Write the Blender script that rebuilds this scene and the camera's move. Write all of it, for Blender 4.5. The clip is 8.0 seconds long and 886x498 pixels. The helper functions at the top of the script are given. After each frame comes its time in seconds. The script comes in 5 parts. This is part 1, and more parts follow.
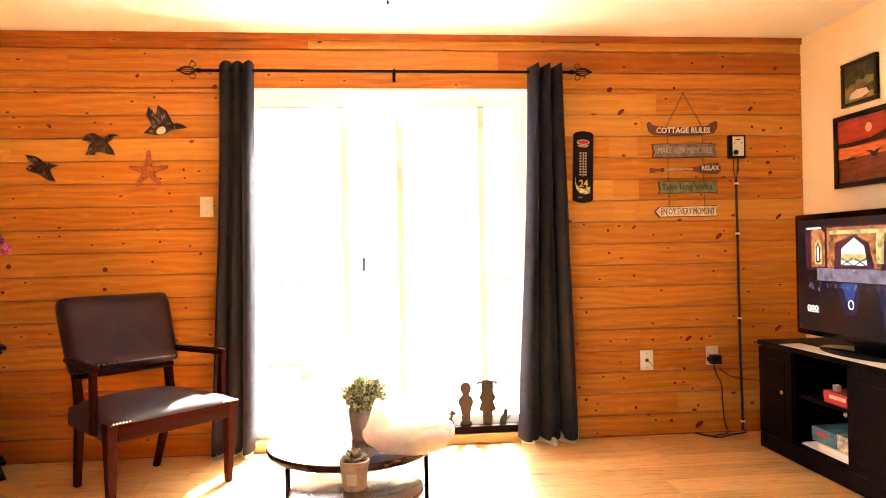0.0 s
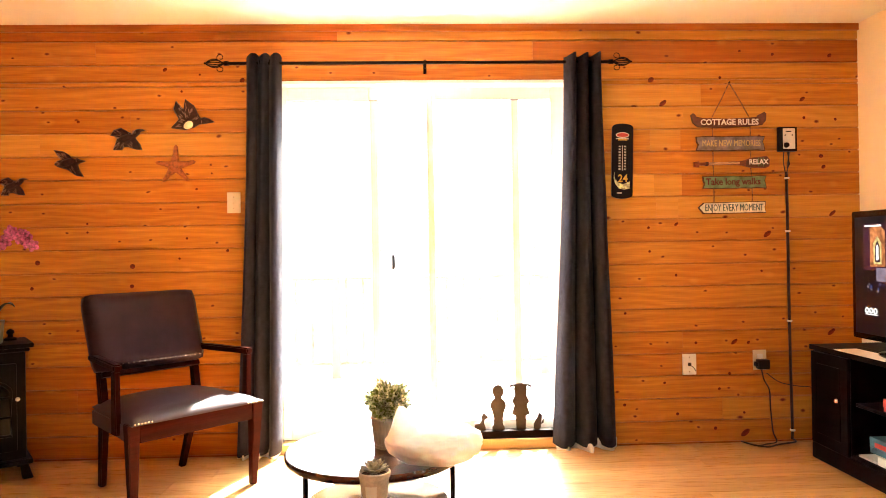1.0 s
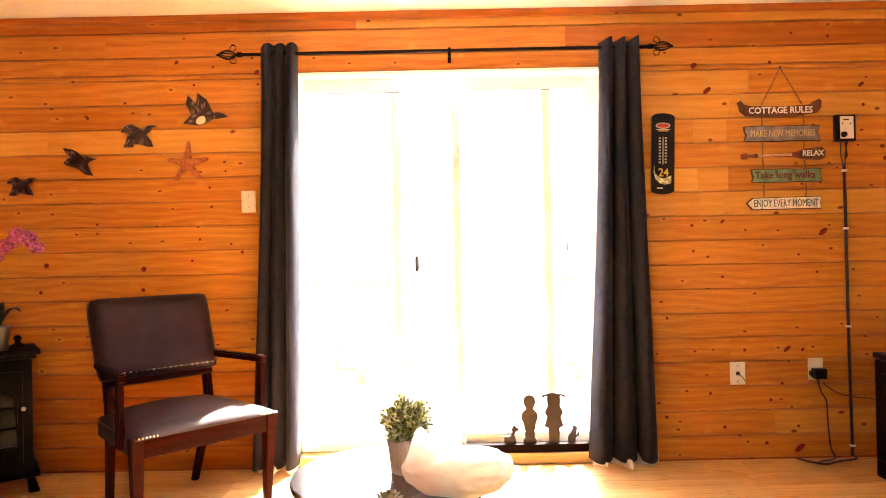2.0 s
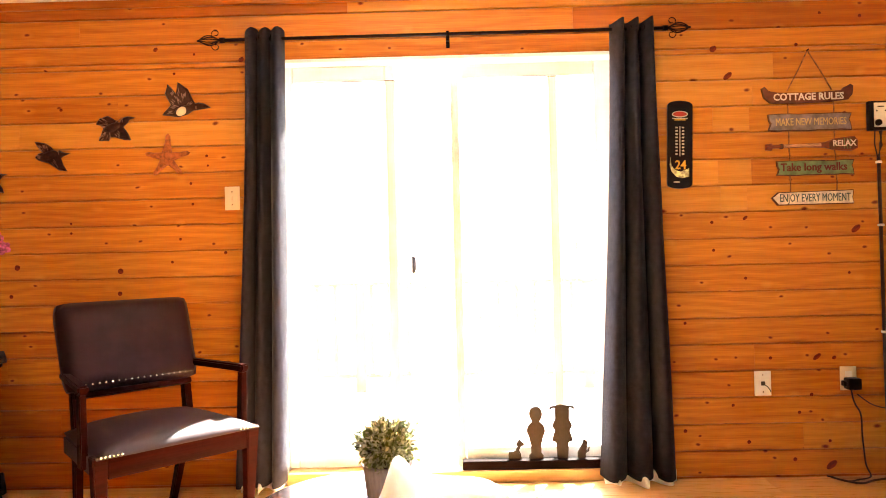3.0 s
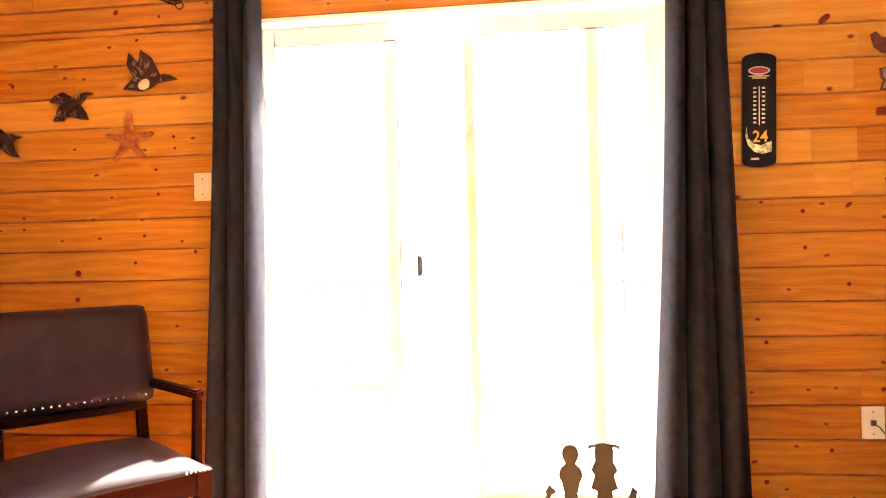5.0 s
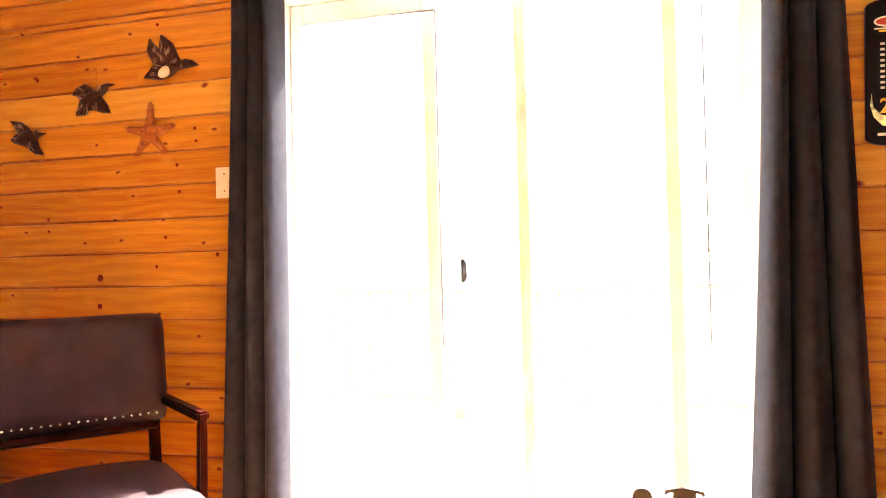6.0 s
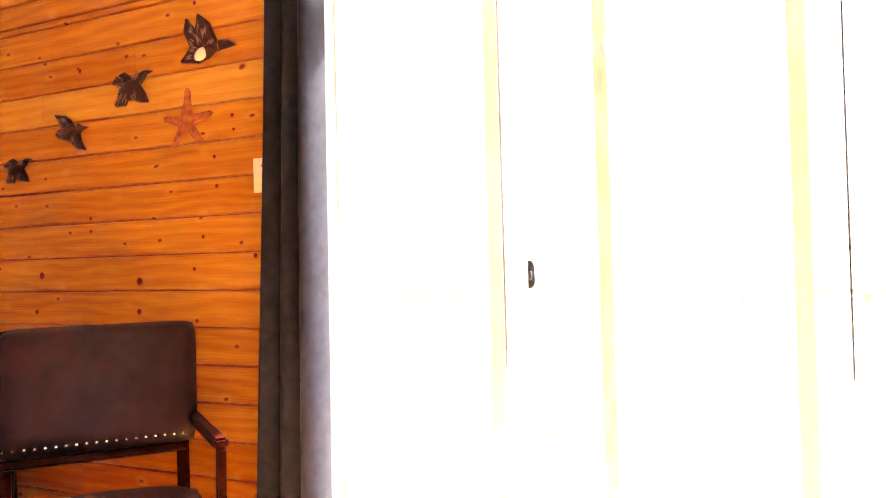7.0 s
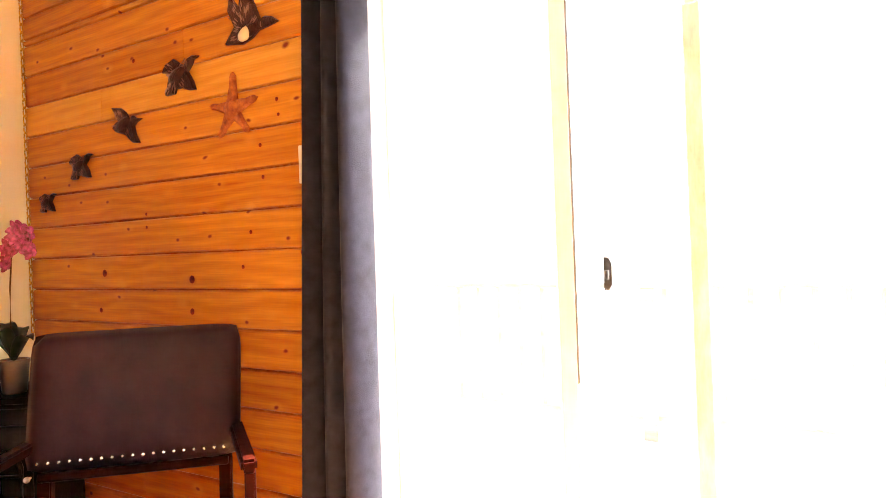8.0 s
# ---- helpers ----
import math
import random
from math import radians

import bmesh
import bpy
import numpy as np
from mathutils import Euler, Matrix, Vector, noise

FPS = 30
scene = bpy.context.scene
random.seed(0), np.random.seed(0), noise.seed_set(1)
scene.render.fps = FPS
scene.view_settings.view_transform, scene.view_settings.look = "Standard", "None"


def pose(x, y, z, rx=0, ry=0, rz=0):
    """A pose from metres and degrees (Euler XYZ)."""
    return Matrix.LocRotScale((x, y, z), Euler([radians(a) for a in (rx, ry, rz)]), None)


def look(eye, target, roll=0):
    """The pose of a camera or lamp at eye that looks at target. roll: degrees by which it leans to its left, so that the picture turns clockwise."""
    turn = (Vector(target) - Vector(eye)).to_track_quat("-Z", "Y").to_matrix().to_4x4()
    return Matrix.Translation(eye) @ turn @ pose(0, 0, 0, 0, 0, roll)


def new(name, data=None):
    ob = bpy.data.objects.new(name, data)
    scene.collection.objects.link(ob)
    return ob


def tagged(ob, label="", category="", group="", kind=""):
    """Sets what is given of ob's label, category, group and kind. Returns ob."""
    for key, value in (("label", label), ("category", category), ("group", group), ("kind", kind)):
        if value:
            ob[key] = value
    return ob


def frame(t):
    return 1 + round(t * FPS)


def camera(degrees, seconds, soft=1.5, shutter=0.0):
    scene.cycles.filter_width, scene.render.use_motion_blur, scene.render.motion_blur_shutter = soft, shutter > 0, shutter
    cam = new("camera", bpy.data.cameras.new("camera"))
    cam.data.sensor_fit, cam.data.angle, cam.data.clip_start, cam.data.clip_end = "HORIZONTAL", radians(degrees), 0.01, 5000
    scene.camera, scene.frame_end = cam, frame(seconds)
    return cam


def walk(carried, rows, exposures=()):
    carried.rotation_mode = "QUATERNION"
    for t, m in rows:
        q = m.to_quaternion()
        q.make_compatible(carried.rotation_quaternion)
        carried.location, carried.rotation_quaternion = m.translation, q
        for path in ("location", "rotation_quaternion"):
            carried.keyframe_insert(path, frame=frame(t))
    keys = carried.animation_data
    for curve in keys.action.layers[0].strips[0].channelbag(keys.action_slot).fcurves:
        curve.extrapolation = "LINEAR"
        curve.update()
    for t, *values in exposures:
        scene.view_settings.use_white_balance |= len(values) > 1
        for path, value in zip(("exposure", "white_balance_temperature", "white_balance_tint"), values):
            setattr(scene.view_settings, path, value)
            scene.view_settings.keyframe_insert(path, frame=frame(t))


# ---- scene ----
cam = camera(65.2, 8.0, soft=0.9)
PATH = [
    (0, (1.321, -0.18, 1.155), (1.507, 1.812, 1.16), -1.1),
    (0.5, (1.342, -0.129, 1.156), (1.475, 1.867, 1.157), -1.1),
    (1, (1.358, -0.039, 1.152), (1.44, 1.96, 1.153), -0.9),
    (1.5, (1.365, 0.084, 1.151), (1.394, 2.084, 1.155), -1.0),
    (3, (1.443, 0.491, 1.125), (1.41, 2.491, 1.144), -1.3),
    (3.5, (1.479, 0.655, 1.112), (1.417, 2.654, 1.143), -1.3),
    (4, (1.512, 0.828, 1.1), (1.42, 2.825, 1.14), -1.3),
    (4.5, (1.592, 0.991, 1.127), (1.447, 2.986, 1.149), -1.3),
    (6, (1.797, 1.612, 1.132), (1.290, 3.546, 1.155), -1.5),
    (6.5, (1.828, 1.839, 1.116), (1.167, 3.726, 1.155), -1.35),
    (7, (1.815, 2.035, 1.136), (1.024, 3.871, 1.164), -1.55),
    (7.5, (1.814, 2.207, 1.152), (0.888, 3.978, 1.169), -1.66),
    (8, (1.815, 2.365, 1.162), (0.745, 4.054, 1.158), -2.15),
]
walk(cam, [(t, look(eye, target, roll)) for t, eye, target, roll in PATH], [(0, 5.52), (8, 5.50)])

# ---------------------------------------------------------------- light
world = bpy.data.worlds.new("world")
scene.world = world
world.use_nodes = True
wt = world.node_tree
SUN_AZ, SUN_EL = (0.38, 0.925), radians(50)
sky = wt.nodes.new("ShaderNodeTexSky")
sky.sky_type = "NISHITA"
sky.sun_disc = False
sky.sun_elevation = SUN_EL
sky.sun_rotation = math.atan2(SUN_AZ[0], SUN_AZ[1])
sky.air_density, sky.dust_density = 0.9, 5.0
wt.links.new(sky.outputs[0], wt.nodes["Background"].inputs[0])
wt.nodes["Background"].inputs[1].default_value = 0.15
sun_data = bpy.data.lights.new("sun", "SUN")
sun_data.energy, sun_data.angle, sun_data.color = 2.2, radians(0.6), (1.0, 0.93, 0.82)
sun = new("sun", sun_data)
flat = Vector((SUN_AZ[0], SUN_AZ[1], 0)).normalized() * math.cos(SUN_EL)
sun.matrix_world = look((flat.x * 20, flat.y * 20, 20 * math.sin(SUN_EL)), (0, 0, 0))


# ---------------------------------------------------------------- materials
def mat(name, color, rough=0.5, metal=0.0, vary=0.12, scale=6.0, bump=0.0, bscale=60.0, stretch=(1, 1, 1),
        coat=0.0, sheen=0.0, dark=None, emit=0.0, transmission=0.0, spec=0.5):
    """Painted or plain surface: two scales of tone variation, a fine bump."""
    m = bpy.data.materials.new(name)
    m.use_nodes = True
    nt = m.node_tree
    N, L = nt.nodes, nt.links
    b = N["Principled BSDF"]
    b.inputs["Roughness"].default_value = rough
    b.inputs["Metallic"].default_value = metal
    b.inputs["Coat Weight"].default_value = coat
    b.inputs["Sheen Weight"].default_value = sheen
    b.inputs["Specular IOR Level"].default_value = spec
    b.inputs["Transmission Weight"].default_value = transmission
    tc, mp = N.new("ShaderNodeTexCoord"), N.new("ShaderNodeMapping")
    mp.inputs["Scale"].default_value = stretch
    L.new(tc.outputs["Object"], mp.inputs[0])
    n1, n2 = N.new("ShaderNodeTexNoise"), N.new("ShaderNodeTexNoise")
    n1.inputs["Scale"].default_value, n1.inputs["Detail"].default_value = scale, 4
    n2.inputs["Scale"].default_value, n2.inputs["Detail"].default_value = bscale, 3
    L.new(mp.outputs[0], n1.inputs[0])
    L.new(mp.outputs[0], n2.inputs[0])
    add = N.new("ShaderNodeMath")
    add.operation = "MULTIPLY_ADD"
    add.inputs[1].default_value = 0.35
    L.new(n2.outputs[0], add.inputs[0])
    L.new(n1.outputs[0], add.inputs[2])
    ramp = N.new("ShaderNodeValToRGB")
    lo = dark or tuple(c * (1 - 2 * vary) for c in color)
    hi = tuple(min(1, c * (1 + vary)) for c in color)
    ramp.color_ramp.elements[0].position, ramp.color_ramp.elements[0].color = 0.4, (*lo, 1)
    ramp.color_ramp.elements[1].position, ramp.color_ramp.elements[1].color = 0.9, (*hi, 1)
    L.new(add.outputs[0], ramp.inputs[0])
    if emit:
        b.inputs["Base Color"].default_value = (0.004, 0.004, 0.005, 1)
    else:
        L.new(ramp.outputs[0], b.inputs["Base Color"])
    if bump:
        bp = N.new("ShaderNodeBump")
        bp.inputs["Strength"].default_value, bp.inputs["Distance"].default_value = bump, 0.004
        L.new(n2.outputs[0], bp.inputs["Height"])
        L.new(bp.outputs[0], b.inputs["Normal"])
    if emit:
        L.new(ramp.outputs[0], b.inputs["Emission Color"])
        b.inputs["Emission Strength"].default_value = emit
    return m


def wood(name, light, dark, rough=0.35, grain=1.0, knots=0.0, coat=0.25, across="Z", tone=0.35, streak=0.3, gloss=0.3, spec=0.5, lo=0.36, hi=0.74, fibre=0.42, blotch=0.5):
    """Board timber: long grain along local X, figure lines, small knots, each board its own tone."""
    m = bpy.data.materials.new(name)
    m.use_nodes = True
    nt = m.node_tree
    N, L = nt.nodes, nt.links
    b = N["Principled BSDF"]
    b.inputs["Coat Weight"].default_value = coat
    b.inputs["Coat Roughness"].default_value = gloss
    b.inputs["Specular IOR Level"].default_value = spec
    tc, info = N.new("ShaderNodeTexCoord"), N.new("ShaderNodeObjectInfo")
    shift = N.new("ShaderNodeVectorMath")
    shift.operation = "MULTIPLY_ADD"
    shift.inputs[1].default_value = (37, 11, 23)
    L.new(info.outputs["Random"], shift.inputs[0])
    L.new(tc.outputs["Object"], shift.inputs[2])

    def mapped(sc):
        mp = N.new("ShaderNodeMapping")
        mp.inputs["Scale"].default_value = sc
        L.new(shift.outputs[0], mp.inputs[0])
        return mp

    def noise_at(mp, s, d=4, dist=0.0):
        n = N.new("ShaderNodeTexNoise")
        n.inputs["Scale"].default_value, n.inputs["Detail"].default_value, n.inputs["Distortion"].default_value = s, d, dist
        L.new(mp.outputs[0], n.inputs[0])
        return n

    def math_node(op, a, c):
        n = N.new("ShaderNodeMath")
        n.operation = op
        for i, v in enumerate((a, c)):
            if isinstance(v, (int, float)):
                n.inputs[i].default_value = v
            else:
                L.new(v, n.inputs[i])
        return n.outputs[0]
    fine = noise_at(mapped((3, 90, 90)), 2.0 * grain, 5)
    broad = noise_at(mapped((1.2, 12, 12)), 1.5 * grain, 3, 0.6)
    rings = N.new("ShaderNodeTexWave")
    rings.wave_type, rings.bands_direction = "BANDS", across
    rings.inputs["Scale"].default_value, rings.inputs["Distortion"].default_value = 7.0 * grain, 9.0
    rings.inputs["Detail"].default_value, rings.inputs["Detail Scale"].default_value = 2.0, 0.7
    L.new(mapped((0.35, 1, 1)).outputs[0], rings.inputs[0])
    v = math_node("ADD", math_node("MULTIPLY", fine.outputs[0], fibre), 0.5 * (0.42 - fibre))
    v = math_node("ADD", math_node("ADD", v, 0.5 * (0.5 - blotch)), math_node("MULTIPLY", broad.outputs[0], blotch))
    v = math_node("ADD", v, math_node("MULTIPLY", rings.outputs[0], 0.16 * streak))
    v = math_node("ADD", v, math_node("MULTIPLY", info.outputs["Random"], tone))
    ramp = N.new("ShaderNodeValToRGB")
    e = ramp.color_ramp.elements
    e[0].position, e[0].color = lo, (*dark, 1)
    e[1].position, e[1].color = hi, (*light, 1)
    L.new(v, ramp.inputs[0])
    out = ramp.outputs[0]
    if knots:
        vo = N.new("ShaderNodeTexVoronoi")
        vo.inputs["Scale"].default_value = knots
        vo.voronoi_dimensions = "2D"
        sep, com = N.new("ShaderNodeSeparateXYZ"), N.new("ShaderNodeCombineXYZ")
        L.new(mapped((0.6, 1.0, 1.0)).outputs[0], sep.inputs[0])
        L.new(sep.outputs[0], com.inputs[0])
        L.new(sep.outputs[2], com.inputs[1])
        warp = N.new("ShaderNodeTexNoise")
        warp.inputs["Scale"].default_value, warp.inputs["Detail"].default_value = 16.0, 2
        L.new(com.outputs[0], warp.inputs[0])
        bend = N.new("ShaderNodeVectorMath")
        bend.operation = "MULTIPLY_ADD"
        bend.inputs[1].default_value = (0.022, 0.016, 0)
        L.new(warp.outputs["Color"], bend.inputs[0])
        L.new(com.outputs[0], bend.inputs[2])
        L.new(bend.outputs[0], vo.inputs[0])
        kr = N.new("ShaderNodeValToRGB")
        kr.color_ramp.elements[0].position, kr.color_ramp.elements[0].color = 0.022, (1, 1, 1, 1)
        kr.color_ramp.elements[1].position, kr.color_ramp.elements[1].color = 0.060, (0, 0, 0, 1)
        L.new(vo.outputs["Distance"], kr.inputs[0])
        mix = N.new("ShaderNodeMix")
        mix.data_type = "RGBA"
        halo = N.new("ShaderNodeValToRGB")
        he = halo.color_ramp.elements
        he[0].position, he[0].color = 0.05, (1, 1, 1, 1)
        he[1].position, he[1].color = 0.17, (0, 0, 0, 1)
        L.new(vo.outputs["Distance"], halo.inputs[0])
        sepc = N.new("ShaderNodeSeparateColor")
        L.new(vo.outputs["Color"], sepc.inputs[0])
        pale = N.new("ShaderNodeMix")
        pale.data_type = "RGBA"
        L.new(math_node("MULTIPLY", math_node("MULTIPLY", halo.outputs[0], sepc.outputs[1]), 0.30), pale.inputs["Factor"])
        L.new(out, pale.inputs["A"])
        pale.inputs["B"].default_value = (0.78, 0.38, 0.075, 1)
        L.new(math_node("MULTIPLY", kr.outputs[0], math_node("GREATER_THAN", sepc.outputs[0], 0.35)), mix.inputs["Factor"])
        L.new(pale.outputs["Result"], mix.inputs["A"])
        mix.inputs["B"].default_value = (0.15, 0.022, 0.004, 1)
        out = mix.outputs["Result"]
    L.new(out, b.inputs["Base Color"])
    rr = N.new("ShaderNodeMapRange")
    rr.inputs["To Min"].default_value, rr.inputs["To Max"].default_value = rough - 0.08, rough + 0.12
    L.new(fine.outputs[0], rr.inputs[0])
    L.new(rr.outputs[0], b.inputs["Roughness"])
    bp = N.new("ShaderNodeBump")
    bp.inputs["Strength"].default_value, bp.inputs["Distance"].default_value = 0.15, 0.002
    L.new(fine.outputs[0], bp.inputs["Height"])
    L.new(bp.outputs[0], b.inputs["Normal"])
    return m


def glass_mat():
    m = bpy.data.materials.new("pane_glass")
    m.use_nodes = True
    nt = m.node_tree
    N, L = nt.nodes, nt.links
    N.remove(N["Principled BSDF"])
    fr, mix = N.new("ShaderNodeFresnel"), N.new("ShaderNodeMixShader")
    tr, gl = N.new("ShaderNodeBsdfTransparent"), N.new("ShaderNodeBsdfGlossy")
    tr.inputs[0].default_value = (0.96, 0.98, 0.97, 1)
    gl.inputs["Roughness"].default_value = 0.02
    fr.inputs[0].default_value = 1.45
    L.new(fr.outputs[0], mix.inputs[0])
    L.new(tr.outputs[0], mix.inputs[1])
    L.new(gl.outputs[0], mix.inputs[2])
    L.new(mix.outputs[0], N["Material Output"].inputs[0])
    return m


PINE = wood("varnished_pine", (0.66, 0.262, 0.034), (0.34, 0.088, 0.008), 0.34, spec=0.22, coat=0.10, knots=7.5, fibre=0.40, streak=0.6, blotch=0.22, lo=0.36, hi=0.74, tone=0.12)
PINE_PALE = wood("varnished_pine_pale", (0.74, 0.365, 0.068), (0.48, 0.178, 0.022), 0.34, spec=0.22, coat=0.10, knots=5.0, fibre=0.40, streak=0.6, blotch=0.22, lo=0.34, hi=0.76, tone=0.12)
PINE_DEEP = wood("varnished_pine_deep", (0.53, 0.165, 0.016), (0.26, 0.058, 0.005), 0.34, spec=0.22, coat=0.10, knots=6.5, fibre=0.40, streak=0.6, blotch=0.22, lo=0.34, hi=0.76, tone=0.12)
KNOT = mat("pine_knot", (0.17, 0.022, 0.004), 0.5, spec=0.2, vary=0.35, scale=60)
OAK = wood("oak_laminate", (0.74, 0.42, 0.155), (0.44, 0.20, 0.06), 0.28, lo=0.38, hi=0.78, knots=0, coat=0.3, gloss=0.18, across="Y", tone=0.2)
MAHOGANY = wood("dark_red_wood", (0.026, 0.0026, 0.0010), (0.009, 0.0009, 0.0005), 0.42, spec=0.03, coat=0.0, tone=0.1)
ESPRESSO = wood("espresso_wood", (0.0075, 0.0010, 0.0008), (0.0022, 0.0004, 0.0004), 0.5, coat=0.0, spec=0.04, tone=0.1)
WALNUT = wood("walnut_top", (0.10, 0.026, 0.010), (0.035, 0.008, 0.004), 0.18, coat=1.0, gloss=0.06, across="Y", tone=0.1)
TRIM_PINE = wood("raw_pine_trim", (0.78, 0.50, 0.20), (0.60, 0.34, 0.10), 0.4, coat=0.1, tone=0.1)
CREAM = mat("cream_wall_paint", (0.90, 0.80, 0.62), 0.7, vary=0.03, scale=2.0, bump=0.08, bscale=160)
CEIL = mat("white_ceiling_paint", (0.88, 0.87, 0.84), 0.8, vary=0.02, scale=3, bump=0.15, bscale=120)
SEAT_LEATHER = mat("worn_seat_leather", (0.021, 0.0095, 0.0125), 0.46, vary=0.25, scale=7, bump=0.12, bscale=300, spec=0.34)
LEATHER = mat("brown_leather", (0.024, 0.0085, 0.0115), 0.40, vary=0.2, scale=9, bump=0.10, bscale=420, spec=0.16)
STUD = mat("nickel_stud", (0.75, 0.70, 0.62), 0.25, 1.0, vary=0.05)
CURTAIN = mat("charcoal_curtain", (0.0155, 0.0152, 0.027), 0.9, vary=0.2, scale=30, bump=0.4, bscale=420, sheen=0.05, spec=0.06)
LINING = mat("white_lining", (0.80, 0.78, 0.74), 0.8, vary=0.05)
TAN = mat("tan_mullion_paint", (0.88, 0.82, 0.82), 0.6, vary=0.15, scale=9, stretch=(3, 3, 1))
RAIL = mat("brown_stained_rail", (0.12, 0.085, 0.055), 0.7, vary=0.3, scale=5, stretch=(1, 6, 6))


def thin_cloth(m, color):
    """Let some daylight through a woven cloth."""
    N, L = m.node_tree.nodes, m.node_tree.links
    through_it, both = N.new("ShaderNodeBsdfTranslucent"), N.new("ShaderNodeAddShader")
    through_it.inputs[0].default_value = (*color, 1)
    L.new(N["Principled BSDF"].outputs[0], both.inputs[0])
    L.new(through_it.outputs[0], both.inputs[1])
    L.new(both.outputs[0], N["Material Output"].inputs[0])


thin_cloth(CURTAIN, (0.0055, 0.0046, 0.0040))
thin_cloth(LINING, (0.18, 0.17, 0.16))
IRON = mat("black_iron", (0.0045, 0.0026, 0.0024), 0.5, 0.0, spec=0.08, vary=0.3, scale=20, bump=0.2, bscale=90)
GASKET = mat("grey_gasket", (0.16, 0.17, 0.18), 0.6, vary=0.1)
HANDLE_GREY = mat("worn_grey_handle", (0.035, 0.037, 0.042), 0.45, vary=0.5, scale=40)
BLACK = mat("black_plastic", (0.004, 0.0032, 0.0032), 0.4, spec=0.2, vary=0.2)
GLOSS_BLACK = mat("gloss_black", (0.003, 0.0028, 0.003), 0.16, spec=0.2, vary=0.1)
WHITE = mat("white_plastic", (0.80, 0.77, 0.70), 0.4, vary=0.04)
IVORY = mat("ivory_plate", (0.78, 0.66, 0.46), 0.4, vary=0.05)
BRONZE = mat("dark_bronze_casting", (0.0300, 0.0108, 0.0072), 0.36, 0.0, vary=0.6, scale=55, bump=0.8, bscale=150, spec=0.3, dark=(0.008, 0.002, 0.0015))
CLAY = mat("terracotta_star", (0.42, 0.115, 0.028), 0.75, vary=0.3, scale=50, bump=0.8, bscale=160)
SILHOUETTE = mat("rusty_brown_cutout", (0.021, 0.0115, 0.008), 0.7, vary=0.25, scale=30)
VINYL = mat("white_vinyl_frame", (0.88, 0.92, 0.97), 0.4, vary=0.03)
GLASS = glass_mat()
FOLIAGE = mat("box_leaf", (0.22, 0.25, 0.06), 0.45, vary=0.4, scale=45)
FOLIAGE_PALE = mat("box_leaf_pale", (0.72, 0.68, 0.40), 0.5, vary=0.4, scale=45)
thin_cloth(FOLIAGE, (0.05, 0.06, 0.015))
thin_cloth(FOLIAGE_PALE, (0.10, 0.095, 0.045))
SUCCULENT = mat("succulent_leaf", (0.30, 0.27, 0.15), 0.45, vary=0.4, scale=40)
ZINC = mat("brushed_zinc", (0.46, 0.41, 0.38), 0.4, 0.35, vary=0.15, scale=12, stretch=(8, 8, 1))
CONCRETE = mat("concrete_pot", (0.66, 0.55, 0.44), 0.85, vary=0.2, scale=25, bump=0.4, bscale=140)
SOIL = mat("dark_soil", (0.05, 0.03, 0.02), 0.95, vary=0.4, scale=60, bump=1.0, bscale=120)
PAPER = mat("white_paper", (0.82, 0.79, 0.72), 0.7, vary=0.04)
BAG = mat("white_plastic_bag", (0.92, 0.90, 0.90), 0.4, vary=0.04, scale=15, bump=0.25, bscale=30)
BAG.node_tree.nodes["Principled BSDF"].inputs["Subsurface Weight"].default_value = 1.0
BAG.node_tree.nodes["Principled BSDF"].inputs["Subsurface Scale"].default_value = 0.12
BAG.node_tree.nodes["Principled BSDF"].inputs["Subsurface Radius"].default_value = (1.0, 0.8, 0.7)
ORCHID = mat("pink_orchid_petal", (0.52, 0.10, 0.24), 0.5, vary=0.4, scale=60)
ORCHID_LEAF = mat("orchid_leaf", (0.02, 0.045, 0.015), 0.35, vary=0.3, scale=20)
STEM = mat("green_brown_stem", (0.10, 0.08, 0.03), 0.6, vary=0.3)
CERAMIC = mat("silver_grey_pot", (0.22, 0.20, 0.19), 0.3, 0.7, vary=0.1)
ROPE = mat("jute_rope", (0.30, 0.13, 0.05), 0.9, vary=0.4, scale=80, bump=0.8, bscale=300)
GOLD = mat("gold_chain", (0.62, 0.36, 0.10), 0.35, 0.8, vary=0.3, scale=30)
DECK = mat("pale_deck_timber", (0.72, 0.68, 0.62), 0.7, vary=0.15, scale=3, stretch=(1, 9, 1))
GROUND = mat("pale_gravel_ground", (0.62, 0.60, 0.54), 0.95, vary=0.15, scale=0.6, bump=0.3, bscale=30)


# ---------------------------------------------------------------- mesh helpers
def box(bm, x0, x1, y0, y1, z0, z1, bevel=0.0, seg=1):
    r = bmesh.ops.create_cube(bm, size=1.0)
    m = Matrix.Translation(((x0 + x1) / 2, (y0 + y1) / 2, (z0 + z1) / 2)) @ Matrix.Diagonal((x1 - x0, y1 - y0, z1 - z0, 1))
    bmesh.ops.transform(bm, matrix=m, verts=r["verts"])
    if bevel:
        edges = list({e for v in r["verts"] for e in v.link_edges})
        bmesh.ops.bevel(bm, geom=edges, offset=bevel, segments=seg, affect="EDGES", profile=0.6)
    return bm


def rod(bm, p, q, r0, r1=None, seg=12):
    p, q = Vector(p), Vector(q)
    d = q - p
    m = Matrix.Translation((p + q) / 2) @ d.to_track_quat("Z", "Y").to_matrix().to_4x4()
    bmesh.ops.create_cone(bm, cap_ends=True, segments=seg, radius1=r0, radius2=r0 if r1 is None else r1, depth=d.length, matrix=m)
    return bm


